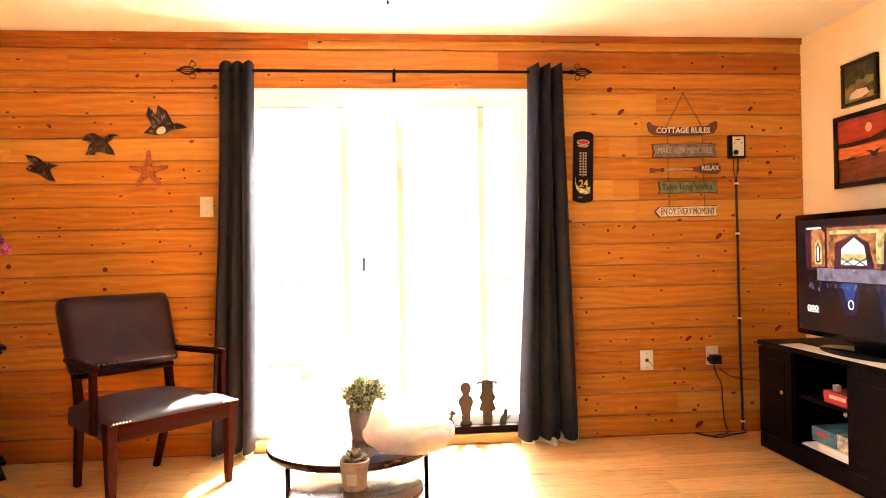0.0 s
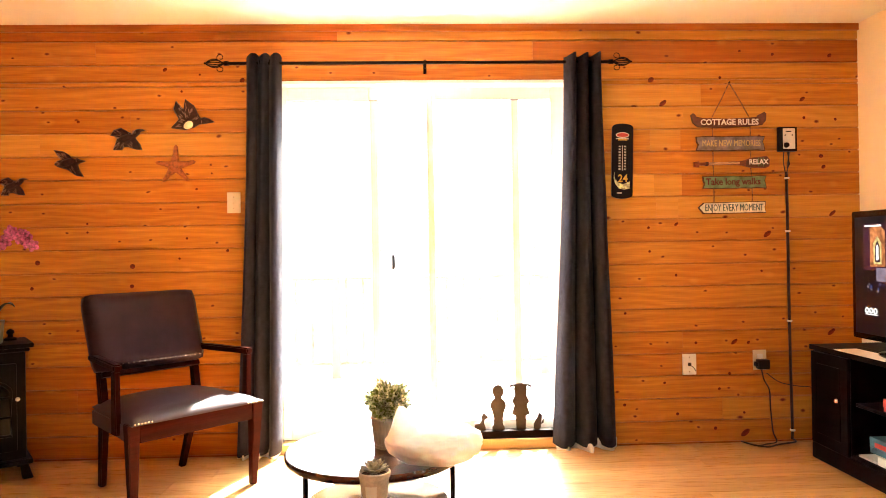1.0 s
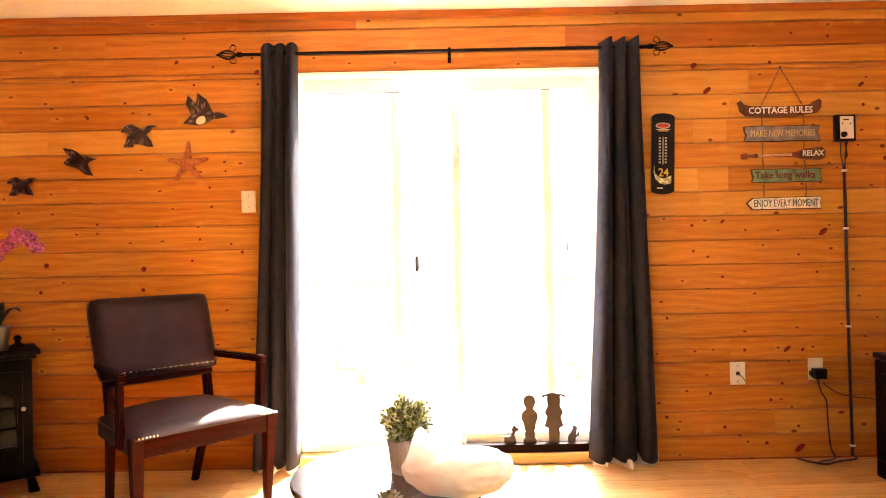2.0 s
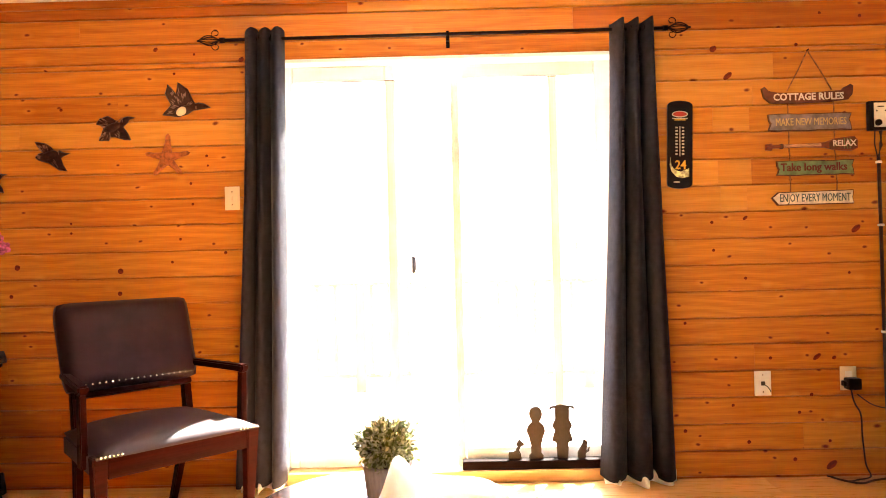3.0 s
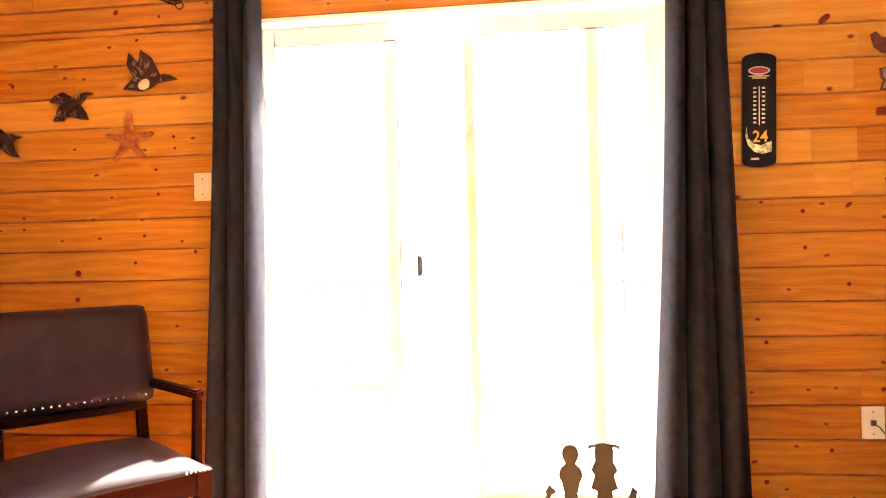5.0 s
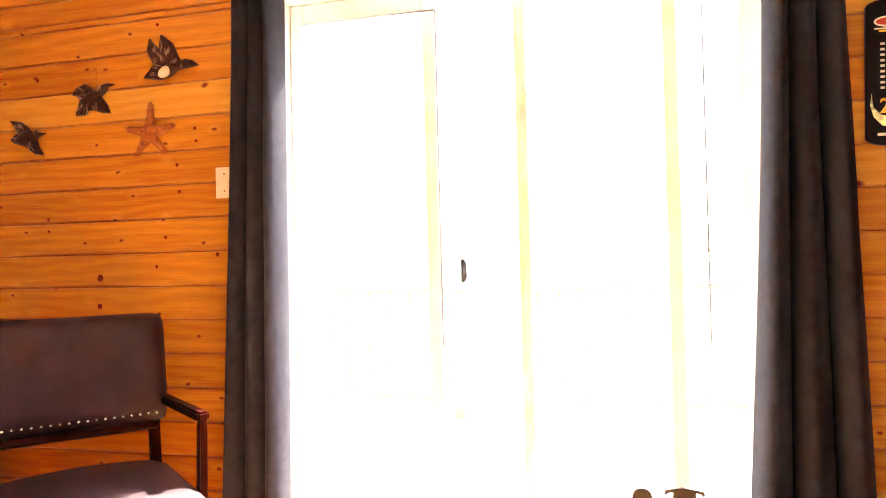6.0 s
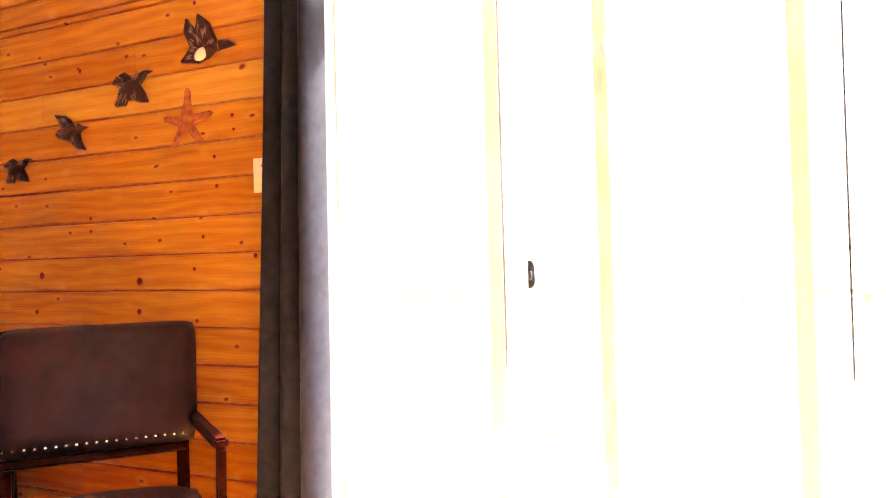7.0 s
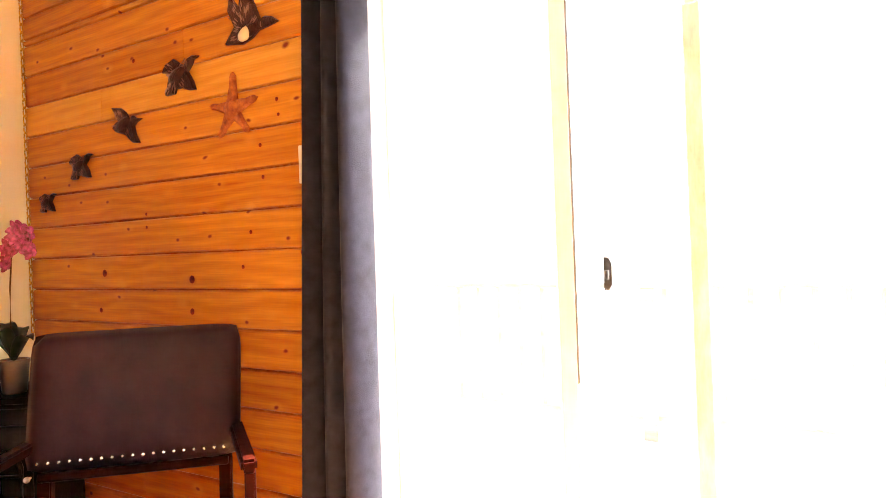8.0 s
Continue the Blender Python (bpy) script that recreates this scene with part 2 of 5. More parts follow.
def bar(bm, p, q, a, b, a1=None, b1=None, twist=0.0, bevel=0.004):
    """A tapered square bar from p to q, a by b at p and a1 by b1 at q (metres along X and Y)."""
    a1, b1 = a1 or a, b1 or b
    c, s = math.cos(twist), math.sin(twist)
    vs = []
    for (px, py, pz), u, v in ((p, a, b), (q, a1, b1)):
        for sx, sy in ((-1, -1), (1, -1), (1, 1), (-1, 1)):
            x, y = sx * u / 2, sy * v / 2
            vs.append(bm.verts.new((px + x * c - y * s, py + x * s + y * c, pz)))
    fs = [(3, 2, 1, 0), (4, 5, 6, 7), (0, 1, 5, 4), (1, 2, 6, 5), (2, 3, 7, 6), (3, 0, 4, 7)]
    for f in fs:
        bm.faces.new([vs[i] for i in f])
    bmesh.ops.recalc_face_normals(bm, faces=bm.faces)
    if bevel:
        bmesh.ops.bevel(bm, geom=list({e for v in vs for e in v.link_edges}), offset=bevel, segments=2, affect="EDGES")
    return bm


def ball(bm, c, rx, ry=None, rz=None, u=12, v=8, turn=None):
    m = Matrix.Translation(c) @ (turn or Matrix()) @ Matrix.Diagonal((rx, ry or rx, rz or rx, 1))
    bmesh.ops.create_uvsphere(bm, u_segments=u, v_segments=v, radius=1.0, matrix=m)
    return bm


def lathe(bm, profile, seg=32, c=(0, 0, 0)):
    """Turn a profile of (radius, height) round the Z axis."""
    rings = []
    for r, z in profile:
        rings.append([bm.verts.new((c[0] + r * math.cos(2 * math.pi * i / seg), c[1] + r * math.sin(2 * math.pi * i / seg), c[2] + z)) for i in range(seg)])
    for a, b in zip(rings, rings[1:]):
        for i in range(seg):
            bm.faces.new((a[i], a[(i + 1) % seg], b[(i + 1) % seg], b[i]))
    bm.faces.new(list(reversed(rings[0])))
    bm.faces.new(rings[-1])
    bmesh.ops.recalc_face_normals(bm, faces=bm.faces)
    return bm


def tube(bm, pts, r, seg=8, closed=False):
    """A round wire along points."""
    pts = [Vector(p) for p in pts]
    n, rings = len(pts), []
    up = Vector((0.013, 0.021, 1))
    for i, p in enumerate(pts):
        a, b = (pts[i - 1], pts[(i + 1) % n]) if closed else (pts[max(i - 1, 0)], pts[min(i + 1, n - 1)])
        d = (b - a).normalized()
        side = d.cross(up)
        if side.length < 0.1:
            side = d.cross(Vector((1, 0, 0)))
        side.normalize()
        top = side.cross(d)
        rings.append([bm.verts.new(p + r * (side * math.cos(2 * math.pi * k / seg) + top * math.sin(2 * math.pi * k / seg))) for k in range(seg)])
    pairs = list(zip(rings, rings[1:])) + ([(rings[-1], rings[0])] if closed else [])
    for a, b in pairs:
        for k in range(seg):
            bm.faces.new((a[k], a[(k + 1) % seg], b[(k + 1) % seg], b[k]))
    if not closed:
        bm.faces.new(list(reversed(rings[0])))
        bm.faces.new(rings[-1])
    bmesh.ops.recalc_face_normals(bm, faces=bm.faces)
    return bm


def cutout(bm, outline, depth, inset=0.0, rise=0.0, y0=0.0):
    """A shape in the XZ plane, its back at y0 and its front depth nearer to the room, with an inset raised face."""
    back = [bm.verts.new((x, y0, z)) for x, z in outline]
    front = [bm.verts.new((x, y0 - depth, z)) for x, z in outline]
    n = len(outline)
    bm.faces.new(back)
    top = bm.faces.new(list(reversed(front)))
    for i in range(n):
        bm.faces.new((back[i], front[i], front[(i + 1) % n], back[(i + 1) % n]))
    bmesh.ops.recalc_face_normals(bm, faces=bm.faces)
    if inset:
        bmesh.ops.inset_region(bm, faces=[top], thickness=inset, depth=rise)
    return bm


def smooth(bm, angle=40):
    for f in bm.faces:
        f.smooth = True
    for e in bm.edges:
        if len(e.link_faces) == 2 and e.calc_face_angle(0) > radians(angle):
            e.smooth = False
    return bm


def part(name, bm, material, parent=None, label="", sharp=40):
    """Link a bmesh as one mesh object under a thing or under a part."""
    smooth(bm, sharp)
    me = bpy.data.meshes.new(name)
    bm.to_mesh(me)
    bm.free()
    for m in material if isinstance(material, (list, tuple)) else [material]:
        me.materials.append(m)
    ob = new(name, me)
    ob.parent = parent
    return tagged(ob, label)


def thing(name, m, label, category, group="", kind=""):
    ob = new(name)
    ob.empty_display_size = 0.05
    ob.matrix_world = m
    return tagged(ob, label, category, group, kind)


def solo(name, bm, material, label, category, m=None, group="", kind=""):
    ob = part(name, bm, material)
    ob.matrix_world = m or Matrix()
    return tagged(ob, label, category, group, kind)


def B():
    return bmesh.new()


def lettering(name, text, size, material, parent, x, z, y, width=0.0, label="", bold=0.0, lean=0.0):
    """Words in the built-in font, standing in the XZ plane and facing the room, centred at x, z."""
    cu = bpy.data.curves.new(name, "FONT")
    cu.body, cu.size, cu.extrude, cu.offset = text, size, 0.0012, bold
    cu.align_x, cu.align_y, cu.resolution_u = "CENTER", "CENTER", 2
    tmp = new(name, cu)
    me = bpy.data.meshes.new_from_object(tmp.evaluated_get(bpy.context.evaluated_depsgraph_get()))
    bpy.data.objects.remove(tmp)
    me.name = name
    me.materials.clear()
    me.materials.append(material)
    xs = [v.co.x for v in me.vertices]
    fit_x = width / (max(xs) - min(xs)) if width else 1.0
    me.transform(pose(x, y, z, 90, lean, 0) @ Matrix.Diagonal((fit_x, 1, 1, 1)))
    ob = new(name, me)
    ob.parent = parent
    return tagged(ob, label)


# ---------------------------------------------------------------- the room
WX0, WX1, WY0, WY1, CZ = -1.30, 3.99, -2.6, 3.95, 2.447
OX0, OX1, OZ = 0.56, 2.28, 2.126
T = 0.15


def structure(name, bm, material, label, category="wall"):
    return tagged(part(name, bm, material), label, category, kind="structure")


bm = B()
box(bm, WX0 - T, OX0, WY1 + 0.012, WY1 + T, -0.05, CZ)
box(bm, OX1, WX1 + T, WY1 + 0.012, WY1 + T, -0.05, CZ)
box(bm, OX0, OX1, WY1 + 0.012, WY1 + T, OZ, CZ)
wall_north = structure("wall_north", bm, PINE_DEEP, "varnished pine plank wall with a wide patio door")
# Out of view; dark tone chosen so less light bounces onto the left wall.
wall_west_rear = structure("wall_west_rear", box(B(), WX0 - T, WX0, WY0, 3.199, -0.05, CZ), PINE_DEEP, "unseen rear side wall, darkened to cut bounced light")
wall_west = structure("wall_west", box(B(), WX0 - T, WX0, 3.2, WY1 + 0.012, -0.05, CZ), CREAM, "smooth cream painted side wall")
wall_east = structure("wall_east", box(B(), WX1, WX1 + T, WY0, WY1 + 0.012, -0.05, CZ), CREAM, "smooth cream painted wall behind the television")
wall_south = structure("wall_south", box(B(), WX0 - T, WX1 + T, WY0 - T, WY0, -0.05, CZ), CREAM, "plain cream wall closing the room")
ceiling = structure("ceiling", box(B(), WX0 - T, WX1 + T, WY0 - T, WY1 + T, CZ, CZ + 0.12), CEIL, "flat white painted ceiling", "ceiling")
floor = structure("floor", box(B(), WX0 - T, WX1 + T, WY0 - T, WY1 + T, -0.10, -0.010), OAK, "light oak laminate plank floor", "floor")
trim = structure("trim", box(B(), WX0, WX1, WY1 - 0.022, WY1 - 0.001, CZ - 0.042, CZ - 0.001, 0.004), PINE_DEEP, "narrow pine strip under the ceiling", "trim")
trim_opening = structure("trim", box(box(box(B(), OX0 - 0.001, OX0 + 0.018, WY1 - 0.004, WY1 + T, 0.0, OZ - 0.019), OX1 - 0.018, OX1 + 0.001, WY1 - 0.004, WY1 + T, 0.0, OZ - 0.019),
                                 OX0 - 0.001, OX1 + 0.001, WY1 - 0.004, WY1 + T, OZ - 0.018, OZ), VINYL, "white painted lining of the door opening", "trim")
threshold = structure("door_sill", box(B(), OX0 + 0.019, OX1 - 0.019, WY1 - 0.010, WY1 + 0.15, -0.009, 0.052, 0.006), TRIM_PINE, "pale pine threshold under the patio door", "sill")

# outside
ground = structure("ground", box(B(), -300, 300, WY1 + T + 3.2, 600, -0.6, -0.30), GROUND, "pale sunlit ground outside", "ground")
deck = structure("deck", box(B(), -4, 7, WY1 + T + 0.001, WY1 + T + 3.19, -0.30, -0.06), DECK, "pale sunlit timber deck outside the door", "deck")


# patio door
def door_panel(name, x0, x1, y, label, stile0, stile1, material, handle=False, bead=0.0, side=None):
    d = thing(name, pose(0, y, 0), label, "door", kind="structure")
    z0, z1 = 0.055, OZ - 0.021
    part("stile", box(B(), x0, x0 + stile0, -0.014, 0.014, z0, z1, 0.004), side or material, d)
    part("stile", box(B(), x1 - stile1, x1, -0.014, 0.014, z0, z1, 0.004), material, d)
    part("rail", box(B(), x0 + stile0 + 0.001, x1 - stile1 - 0.001, -0.012, 0.012, z1 - 0.075, z1, 0.004), material, d)
    part("rail", box(B(), x0 + stile0 + 0.001, x1 - stile1 - 0.001, -0.012, 0.012, z0, z0 + 0.09, 0.004), material, d)
    p = part("pane", box(B(), x0 + stile0 + 0.001, x1 - stile1 - 0.001, -0.004, 0.004, z0 + 0.091, z1 - 0.076), GLASS, d)
    p.visible_shadow = False
    if bead:
        part("bead", box(B(), bead - 0.003, bead + 0.003, -0.020, -0.0142, z0 + 0.75, z1 - 0.08), GASKET, d, "thin dark glazing bead")
        part("bead", box(B(), x0 + stile0 + 0.002, bead - 0.003, -0.018, -0.0125, z1 - 0.080, z1 - 0.0765), GASKET, d, "thin dark glazing bead")
    if handle:
        outline = [(-0.011, -0.044), (0.004, -0.040), (0.012, -0.026), (0.012, 0.026), (0.004, 0.040), (-0.011, 0.044)]
        h = part("handle", cutout(B(), outline, 0.020, 0.003, 0.002), HANDLE_GREY, d, "worn dark grey pull handle")
        h.location = (x1 - 0.013, -0.0145, 1.081)
        part("latch", box(B(), -0.005, 0.005, -0.030, -0.0226, -0.014, 0.010, 0.002), HANDLE_GREY, h)
    return d


door_panel("door_1", OX0 + 0.02, 1.245, 4.085, "sliding glass patio door panel standing slightly open", 0.05, 0.024, VINYL, True)
door_panel("door_2", OX0 + 0.02, 1.156, 4.040, "sliding screen panel in a slim cream frame", 0.05, 0.052, VINYL, bead=1.1585)
fixed = door_panel("door_3", 1.437, OX1 - 0.02, 4.040, "fixed glass patio door panel with a tan mullion", 0.045, 0.09, VINYL, bead=2.063, side=TAN)
part("muntin", box(B(), 1.936, 1.984, -0.013, -0.0045, 0.147, OZ - 0.098, 0.003), VINYL, fixed)
part("latch_plate", box(B(), 1.444, 1.474, -0.020, -0.0145, 1.70, 1.76, 0.003), TAN, fixed)


# ---------------------------------------------------------------- curtains and rod
def curtain(m, t0, t1, b0, b1, folds, phase, label):
    """A pleated panel whose folds widen towards the hem, hung from grommets."""
    c = thing("curtain", m, label, "curtain", "curtains at the patio door")
    bm = B()
    nu, nv, z0, z1 = 90, 22, 0.028, 2.245
    grid = []
    for j in range(nv + 1):
        v = j / nv
        z = z1 + (z0 - z1) * v
        ease = v ** 1.3
        a, b = t0 + (b0 - t0) * ease, t1 + (b1 - t1) * ease
        row = []
        for i in range(nu + 1):
            u = i / nu
            ph = 2 * math.pi * folds * u + phase
            amp = 0.046 + 0.012 * v
            sway = 0.010 * math.sin(3.1 * v + 5 * u + phase) * v
            yy = amp * math.sin(ph) * (0.85 + 0.15 * math.sin(7 * u + phase)) + 0.006 * math.sin(2 * ph + 4 * v)
            lift = 0.004 * math.sin(ph + 0.7) * (v > 0.999) + 0.012 * math.cos(ph) * (v < 0.001)
            row.append(bm.verts.new((a + (b - a) * u + 0.012 * math.cos(ph) + sway, yy, z + lift)))
        grid.append(row)
    for r, s in zip(grid, grid[1:]):
        for i in range(nu):
            bm.faces.new((r[i], s[i], s[i + 1], r[i + 1]))
    p = part("panel", bm, [CURTAIN, LINING], c, sharp=180)
    md = p.modifiers.new("thickness", "SOLIDIFY")
    md.thickness = 0.004
    md.material_offset = 1
    md.material_offset_rim = 0
    for k in range(int(folds * 2)):
        u = (k + 0.5) / (folds * 2)
        bm = B()
        ring = [(t0 + (t1 - t0) * u + 0.004 * math.sin(k), 0.020 * math.cos(a), 2.207 + 0.020 * math.sin(a)) for a in np.linspace(0, 2 * math.pi, 16, endpoint=False)]
        tube(bm, ring, 0.004, 6, True)
        part("grommet", bm, IRON, c)
    bm = B()
    for i in range(31):
        u = i / 30
        x = b0 + (b1 - b0) * u
        y = 0.045 * math.sin(2 * math.pi * folds * u + phase) + 0.012
        flare = 0.030 + 0.022 * math.sin(11 * u + phase)
        bm.verts.new((x + 0.010 * math.sin(17 * u), y - flare, 0.003 + 0.012 * max(0.0, math.sin(13 * u))))
        bm.verts.new((x, y, 0.055))
    bm.verts.ensure_lookup_table()
    for i in range(30):
        bm.faces.new((bm.verts[2 * i], bm.verts[2 * i + 2], bm.verts[2 * i + 3], bm.verts[2 * i + 1]))
    q = part("lining", bm, LINING, c, "white lining showing below the hem", sharp=180)
    md = q.modifiers.new("thickness", "SOLIDIFY")
    md.thickness = 0.002
    return c


curtain(pose(0, 3.858, 0), 0.433, 0.622, 0.354, 0.590, 3, 1.35, "floor-length charcoal grommet curtain gathered at the patio door")
curtain(pose(0, 3.858, 0), 2.230, 2.440, 2.146, 2.506, 3, 1.75, "charcoal grommet curtain hanging with white lining at its hem")

rod_root = thing("curtain_rod", pose(0, 3.866, 2.207), "thin black iron curtain rod with cage finials", "curtain rod")
part("rod", rod(B(), (0.32, 0, 0), (2.495, 0, 0), 0.0085), IRON, rod_root)
for side, x in ((-1, 0.325), (1, 2.492)):
    bm = B()
    rod(bm, (x - 0.012 * side, 0, 0), (x + 0.012 * side, 0, 0), 0.013)
    for k in range(6):
        a = math.pi * k / 3
        pts = [(x + side * (0.012 + 0.105 * s), 0.024 * math.sin(math.pi * s) * math.cos(a), 0.024 * math.sin(math.pi * s) * math.sin(a)) for s in np.linspace(0, 1, 12)]
        tube(bm, pts, 0.0028, 6)
    ball(bm, (x + side * 0.118, 0, 0), 0.006)
    f = part("finial", bm, IRON, rod_root, "black wire cage finial with scrolls")
    for s in (-1, 1):
        bm = B()
        pts = [(x + side * (0.03 + 0.02 * math.cos(a) * (1 - a / 9)), -0.004, s * (0.032 + 0.020 * math.sin(a) * (1 - a / 9))) for a in np.linspace(-1.6, 5.2, 22)]
        tube(bm, pts, 0.0024, 6)
        part("scroll", bm, IRON, f)
for x in (1.433,):
    bm = B()
    box(bm, x - 0.007, x + 0.007, -0.012, 0.083, -0.014, -0.0086, 0.002)
    box(bm, x - 0.009, x + 0.009, 0.0775, 0.0835, -0.045, 0.02, 0.002)
    box(bm, x - 0.007, x + 0.007, -0.016, -0.0105, -0.035, 0.012, 0.002)
    part("bracket", bm, IRON, rod_root)

# ---------------------------------------------------------------- armchair
chair = thing("armchair", pose(-0.010, 3.568, 0, 0, 0, 45.4) @ Matrix.Diagonal((1.02, 1.04, 0.99, 1)), "brown leather armchair with dark red wood frame and nailhead trim", "chair")


def front(f):
    return -f


for s in (-1, 1):
    part("leg", bar(B(), (s * 0.292, front(0.455), 0.0), (s * 0.300, front(0.474), 0.425), 0.030, 0.032, 0.054, 0.052), MAHOGANY, chair)
for s in (-1, 1):
    part("leg", bar(B(), (s * 0.205, front(-0.075), 0.0), (s * 0.235, front(0.035), 0.40), 0.030, 0.034, 0.036, 0.050), MAHOGANY, chair)
    part("back_post", bar(B(), (s * 0.235, front(0.035), 0.401), (s * 0.235, front(-0.015), 0.70), 0.036, 0.045, 0.034, 0.035), MAHOGANY, chair)
part("front_rail", box(B(), -0.272, 0.272, front(0.492), front(0.458), 0.335, 0.418, 0.004, 2), MAHOGANY, chair)
part("back_rail", box(B(), -0.215, 0.215, front(0.052), front(0.020), 0.335, 0.398, 0.004), MAHOGANY, chair)
for s in (-1, 1):
    bm = B()
    a, b = Vector((s * 0.243, front(0.062), 0)), Vector((s * 0.296, front(0.443), 0))
    d = (b - a).normalized()
    n = Vector((-d.y, d.x, 0)) * 0.014
    vs = [bm.verts.new((p.x, p.y, z)) for z in (0.336, 0.412) for p in (a - n, a + n, b + n, b - n)]
    for f in ((3, 2, 1, 0), (4, 5, 6, 7), (0, 1, 5, 4), (1, 2, 6, 5), (2, 3, 7, 6), (3, 0, 4, 7)):
        bm.faces.new([vs[i] for i in f])
    bmesh.ops.recalc_face_normals(bm, faces=bm.faces)
    part("side_rail", bm, MAHOGANY, chair)
# seat cushion: a crowned slab, wider at the front
bm = B()
n = 18
rows = []
for j in range(n + 1):
    f = -0.005 + 0.525 * j / n
    half = 0.272 + 0.046 * j / n
    row = []
    for i in range(n + 1):
        u = -1 + 2 * i / n
        v = -1 + 2 * j / n
        edge = min(1.0, (1 - abs(u)) * 4) ** 0.5 * min(1.0, (1 - abs(v)) * 5) ** 0.5
        z = 0.424 + 0.028 * edge + 0.034 * (1 - u * u) * (1 - 0.7 * v * v)
        row.append(bm.verts.new((u * half, front(f), z)))
    rows.append(row)
for r, s in zip(rows, rows[1:]):
    for i in range(n):
        bm.faces.new((r[i], r[i + 1], s[i + 1], s[i]))
rim = [rows[0][i] for i in range(n + 1)] + [rows[j][n] for j in range(1, n + 1)] + [rows[n][i] for i in range(n - 1, -1, -1)] + [rows[j][0] for j in range(n - 1, 0, -1)]
low = [bm.verts.new((v.co.x * 1.005, v.co.y, 0.4195)) for v in rim]
for i in range(len(rim)):
    k = (i + 1) % len(rim)
    bm.faces.new((rim[i], rim[k], low[k], low[i]))
bm.faces.new(low)
bmesh.ops.recalc_face_normals(bm, faces=bm.faces)
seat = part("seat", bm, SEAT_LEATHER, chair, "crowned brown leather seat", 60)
for s in (-1, 1):
    bm = B()
    a, b = Vector((s * 0.270, front(0.012), 0)), Vector((s * 0.306, front(0.452), 0))
    d = (b - a).normalized()
    n = Vector((-d.y, d.x, 0)) * 0.012
    vs = [bm.verts.new((p.x, p.y, z)) for z in (0.340, 0.4185) for p in (a - n, a + n, b + n, b - n)]
    for f in ((3, 2, 1, 0), (4, 5, 6, 7), (0, 1, 5, 4), (1, 2, 6, 5), (2, 3, 7, 6), (3, 0, 4, 7)):
        bm.faces.new([vs[i] for i in f])
    bmesh.ops.recalc_face_normals(bm, faces=bm.faces)
    bmesh.ops.bevel(bm, geom=list(bm.edges), offset=0.008, segments=2, affect="EDGES")
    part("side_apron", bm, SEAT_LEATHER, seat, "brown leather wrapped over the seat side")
stud = B()
ball(stud, (0, 0, 0), 0.0045, 0.0030, 0.0045, 8, 5)
stud_me = bpy.data.meshes.new("stud")
smooth(stud)
stud.to_mesh(stud_me)
stud.free()
stud_me.materials.append(STUD)


def stud_at(x, y, z, parent):
    ob = new("stud", stud_me)
    ob.location = (x, y, z)
    ob.parent = parent


for s in (-1, 1):
    for k in range(6):
        stud_at(s * (0.305 - 0.0145 * k), front(0.520), 0.428, seat)
# backrest: a padded panel that leans back
bm = B()
nx, nz = 20, 12
BW, BH = 0.280, 0.392


def pad(sign):
    out = []
    for j in range(nz + 1):
        row = []
        for i in range(nx + 1):
            u, v = -1 + 2 * i / nx, -1 + 2 * j / nz
            edge = (1 - abs(u) ** 10) ** 0.5 * (1 - abs(v) ** 10) ** 0.5
            puff = 0.028 * edge + 0.016 * (1 - u * u) * (1 - v * v)
            taper = (1 + 0.012 * v) * (1 - 0.035 * abs(v) ** 9)
            zz = 0.5 + 0.5 * v * (1 - 0.045 * abs(u) ** 12)
            row.append(bm.verts.new((u * BW * taper, sign * (puff + 0.022), zz * BH)))
        out.append(row)
    return out


fa, ba = pad(-1), pad(1)
for g, flip in ((fa, False), (ba, True)):
    for r, s in zip(g, g[1:]):
        for i in range(nx):
            q = (r[i], r[i + 1], s[i + 1], s[i])
            bm.faces.new(tuple(reversed(q)) if flip else q)
loop = lambda g: [g[0][i] for i in range(nx + 1)] + [g[j][nx] for j in range(1, nz + 1)] + [g[nz][i] for i in range(nx - 1, -1, -1)] + [g[j][0] for j in range(nz - 1, 0, -1)]
la, lb = loop(fa), loop(ba)
for i in range(len(la)):
    k = (i + 1) % len(la)
    bm.faces.new((la[i], lb[i], lb[k], la[k]))
bmesh.ops.recalc_face_normals(bm, faces=bm.faces)
backrest = part("backrest", bm, LEATHER, chair, "padded brown leather back with nailhead row", 70)
backrest.matrix_local = pose(0, front(0.030), 0.588, -19, 0, 0)
for k in range(19):
    stud_at(-0.236 + 0.472 * k / 18, -0.0515, 0.022, backrest)
part("lower_rail", box(B(), -0.245, 0.245, -0.020, 0.024, -0.026, -0.001, 0.004), MAHOGANY, backrest)
for s in (-1, 1):
    arm = B()
    a, b = Vector((s * 0.262, front(-0.03), 0.650)), Vector((s * 0.322, front(0.400), 0.652))
    d = (b - a).normalized()
    nrm = Vector((-d.y, d.x, 0)) * 0.019
    vs = [arm.verts.new((p.x, p.y, z)) for z in (0.645, 0.676) for p in (a - nrm, a + nrm, b + nrm, b - nrm)]
    for f in ((3, 2, 1, 0), (4, 5, 6, 7), (0, 1, 5, 4), (1, 2, 6, 5), (2, 3, 7, 6), (3, 0, 4, 7)):
        arm.faces.new([vs[i] for i in f])
    bmesh.ops.recalc_face_normals(arm, faces=arm.faces)
    bmesh.ops.bevel(arm, geom=list(arm.edges), offset=0.007, segments=2, affect="EDGES")
    ob = part("arm", arm, MAHOGANY, chair)
    part("arm_post", bar(B(), (s * 0.318, front(0.365), 0.36), (s * 0.322, front(0.372), 0.644), 0.026, 0.048, 0.026, 0.036), MAHOGANY, ob)

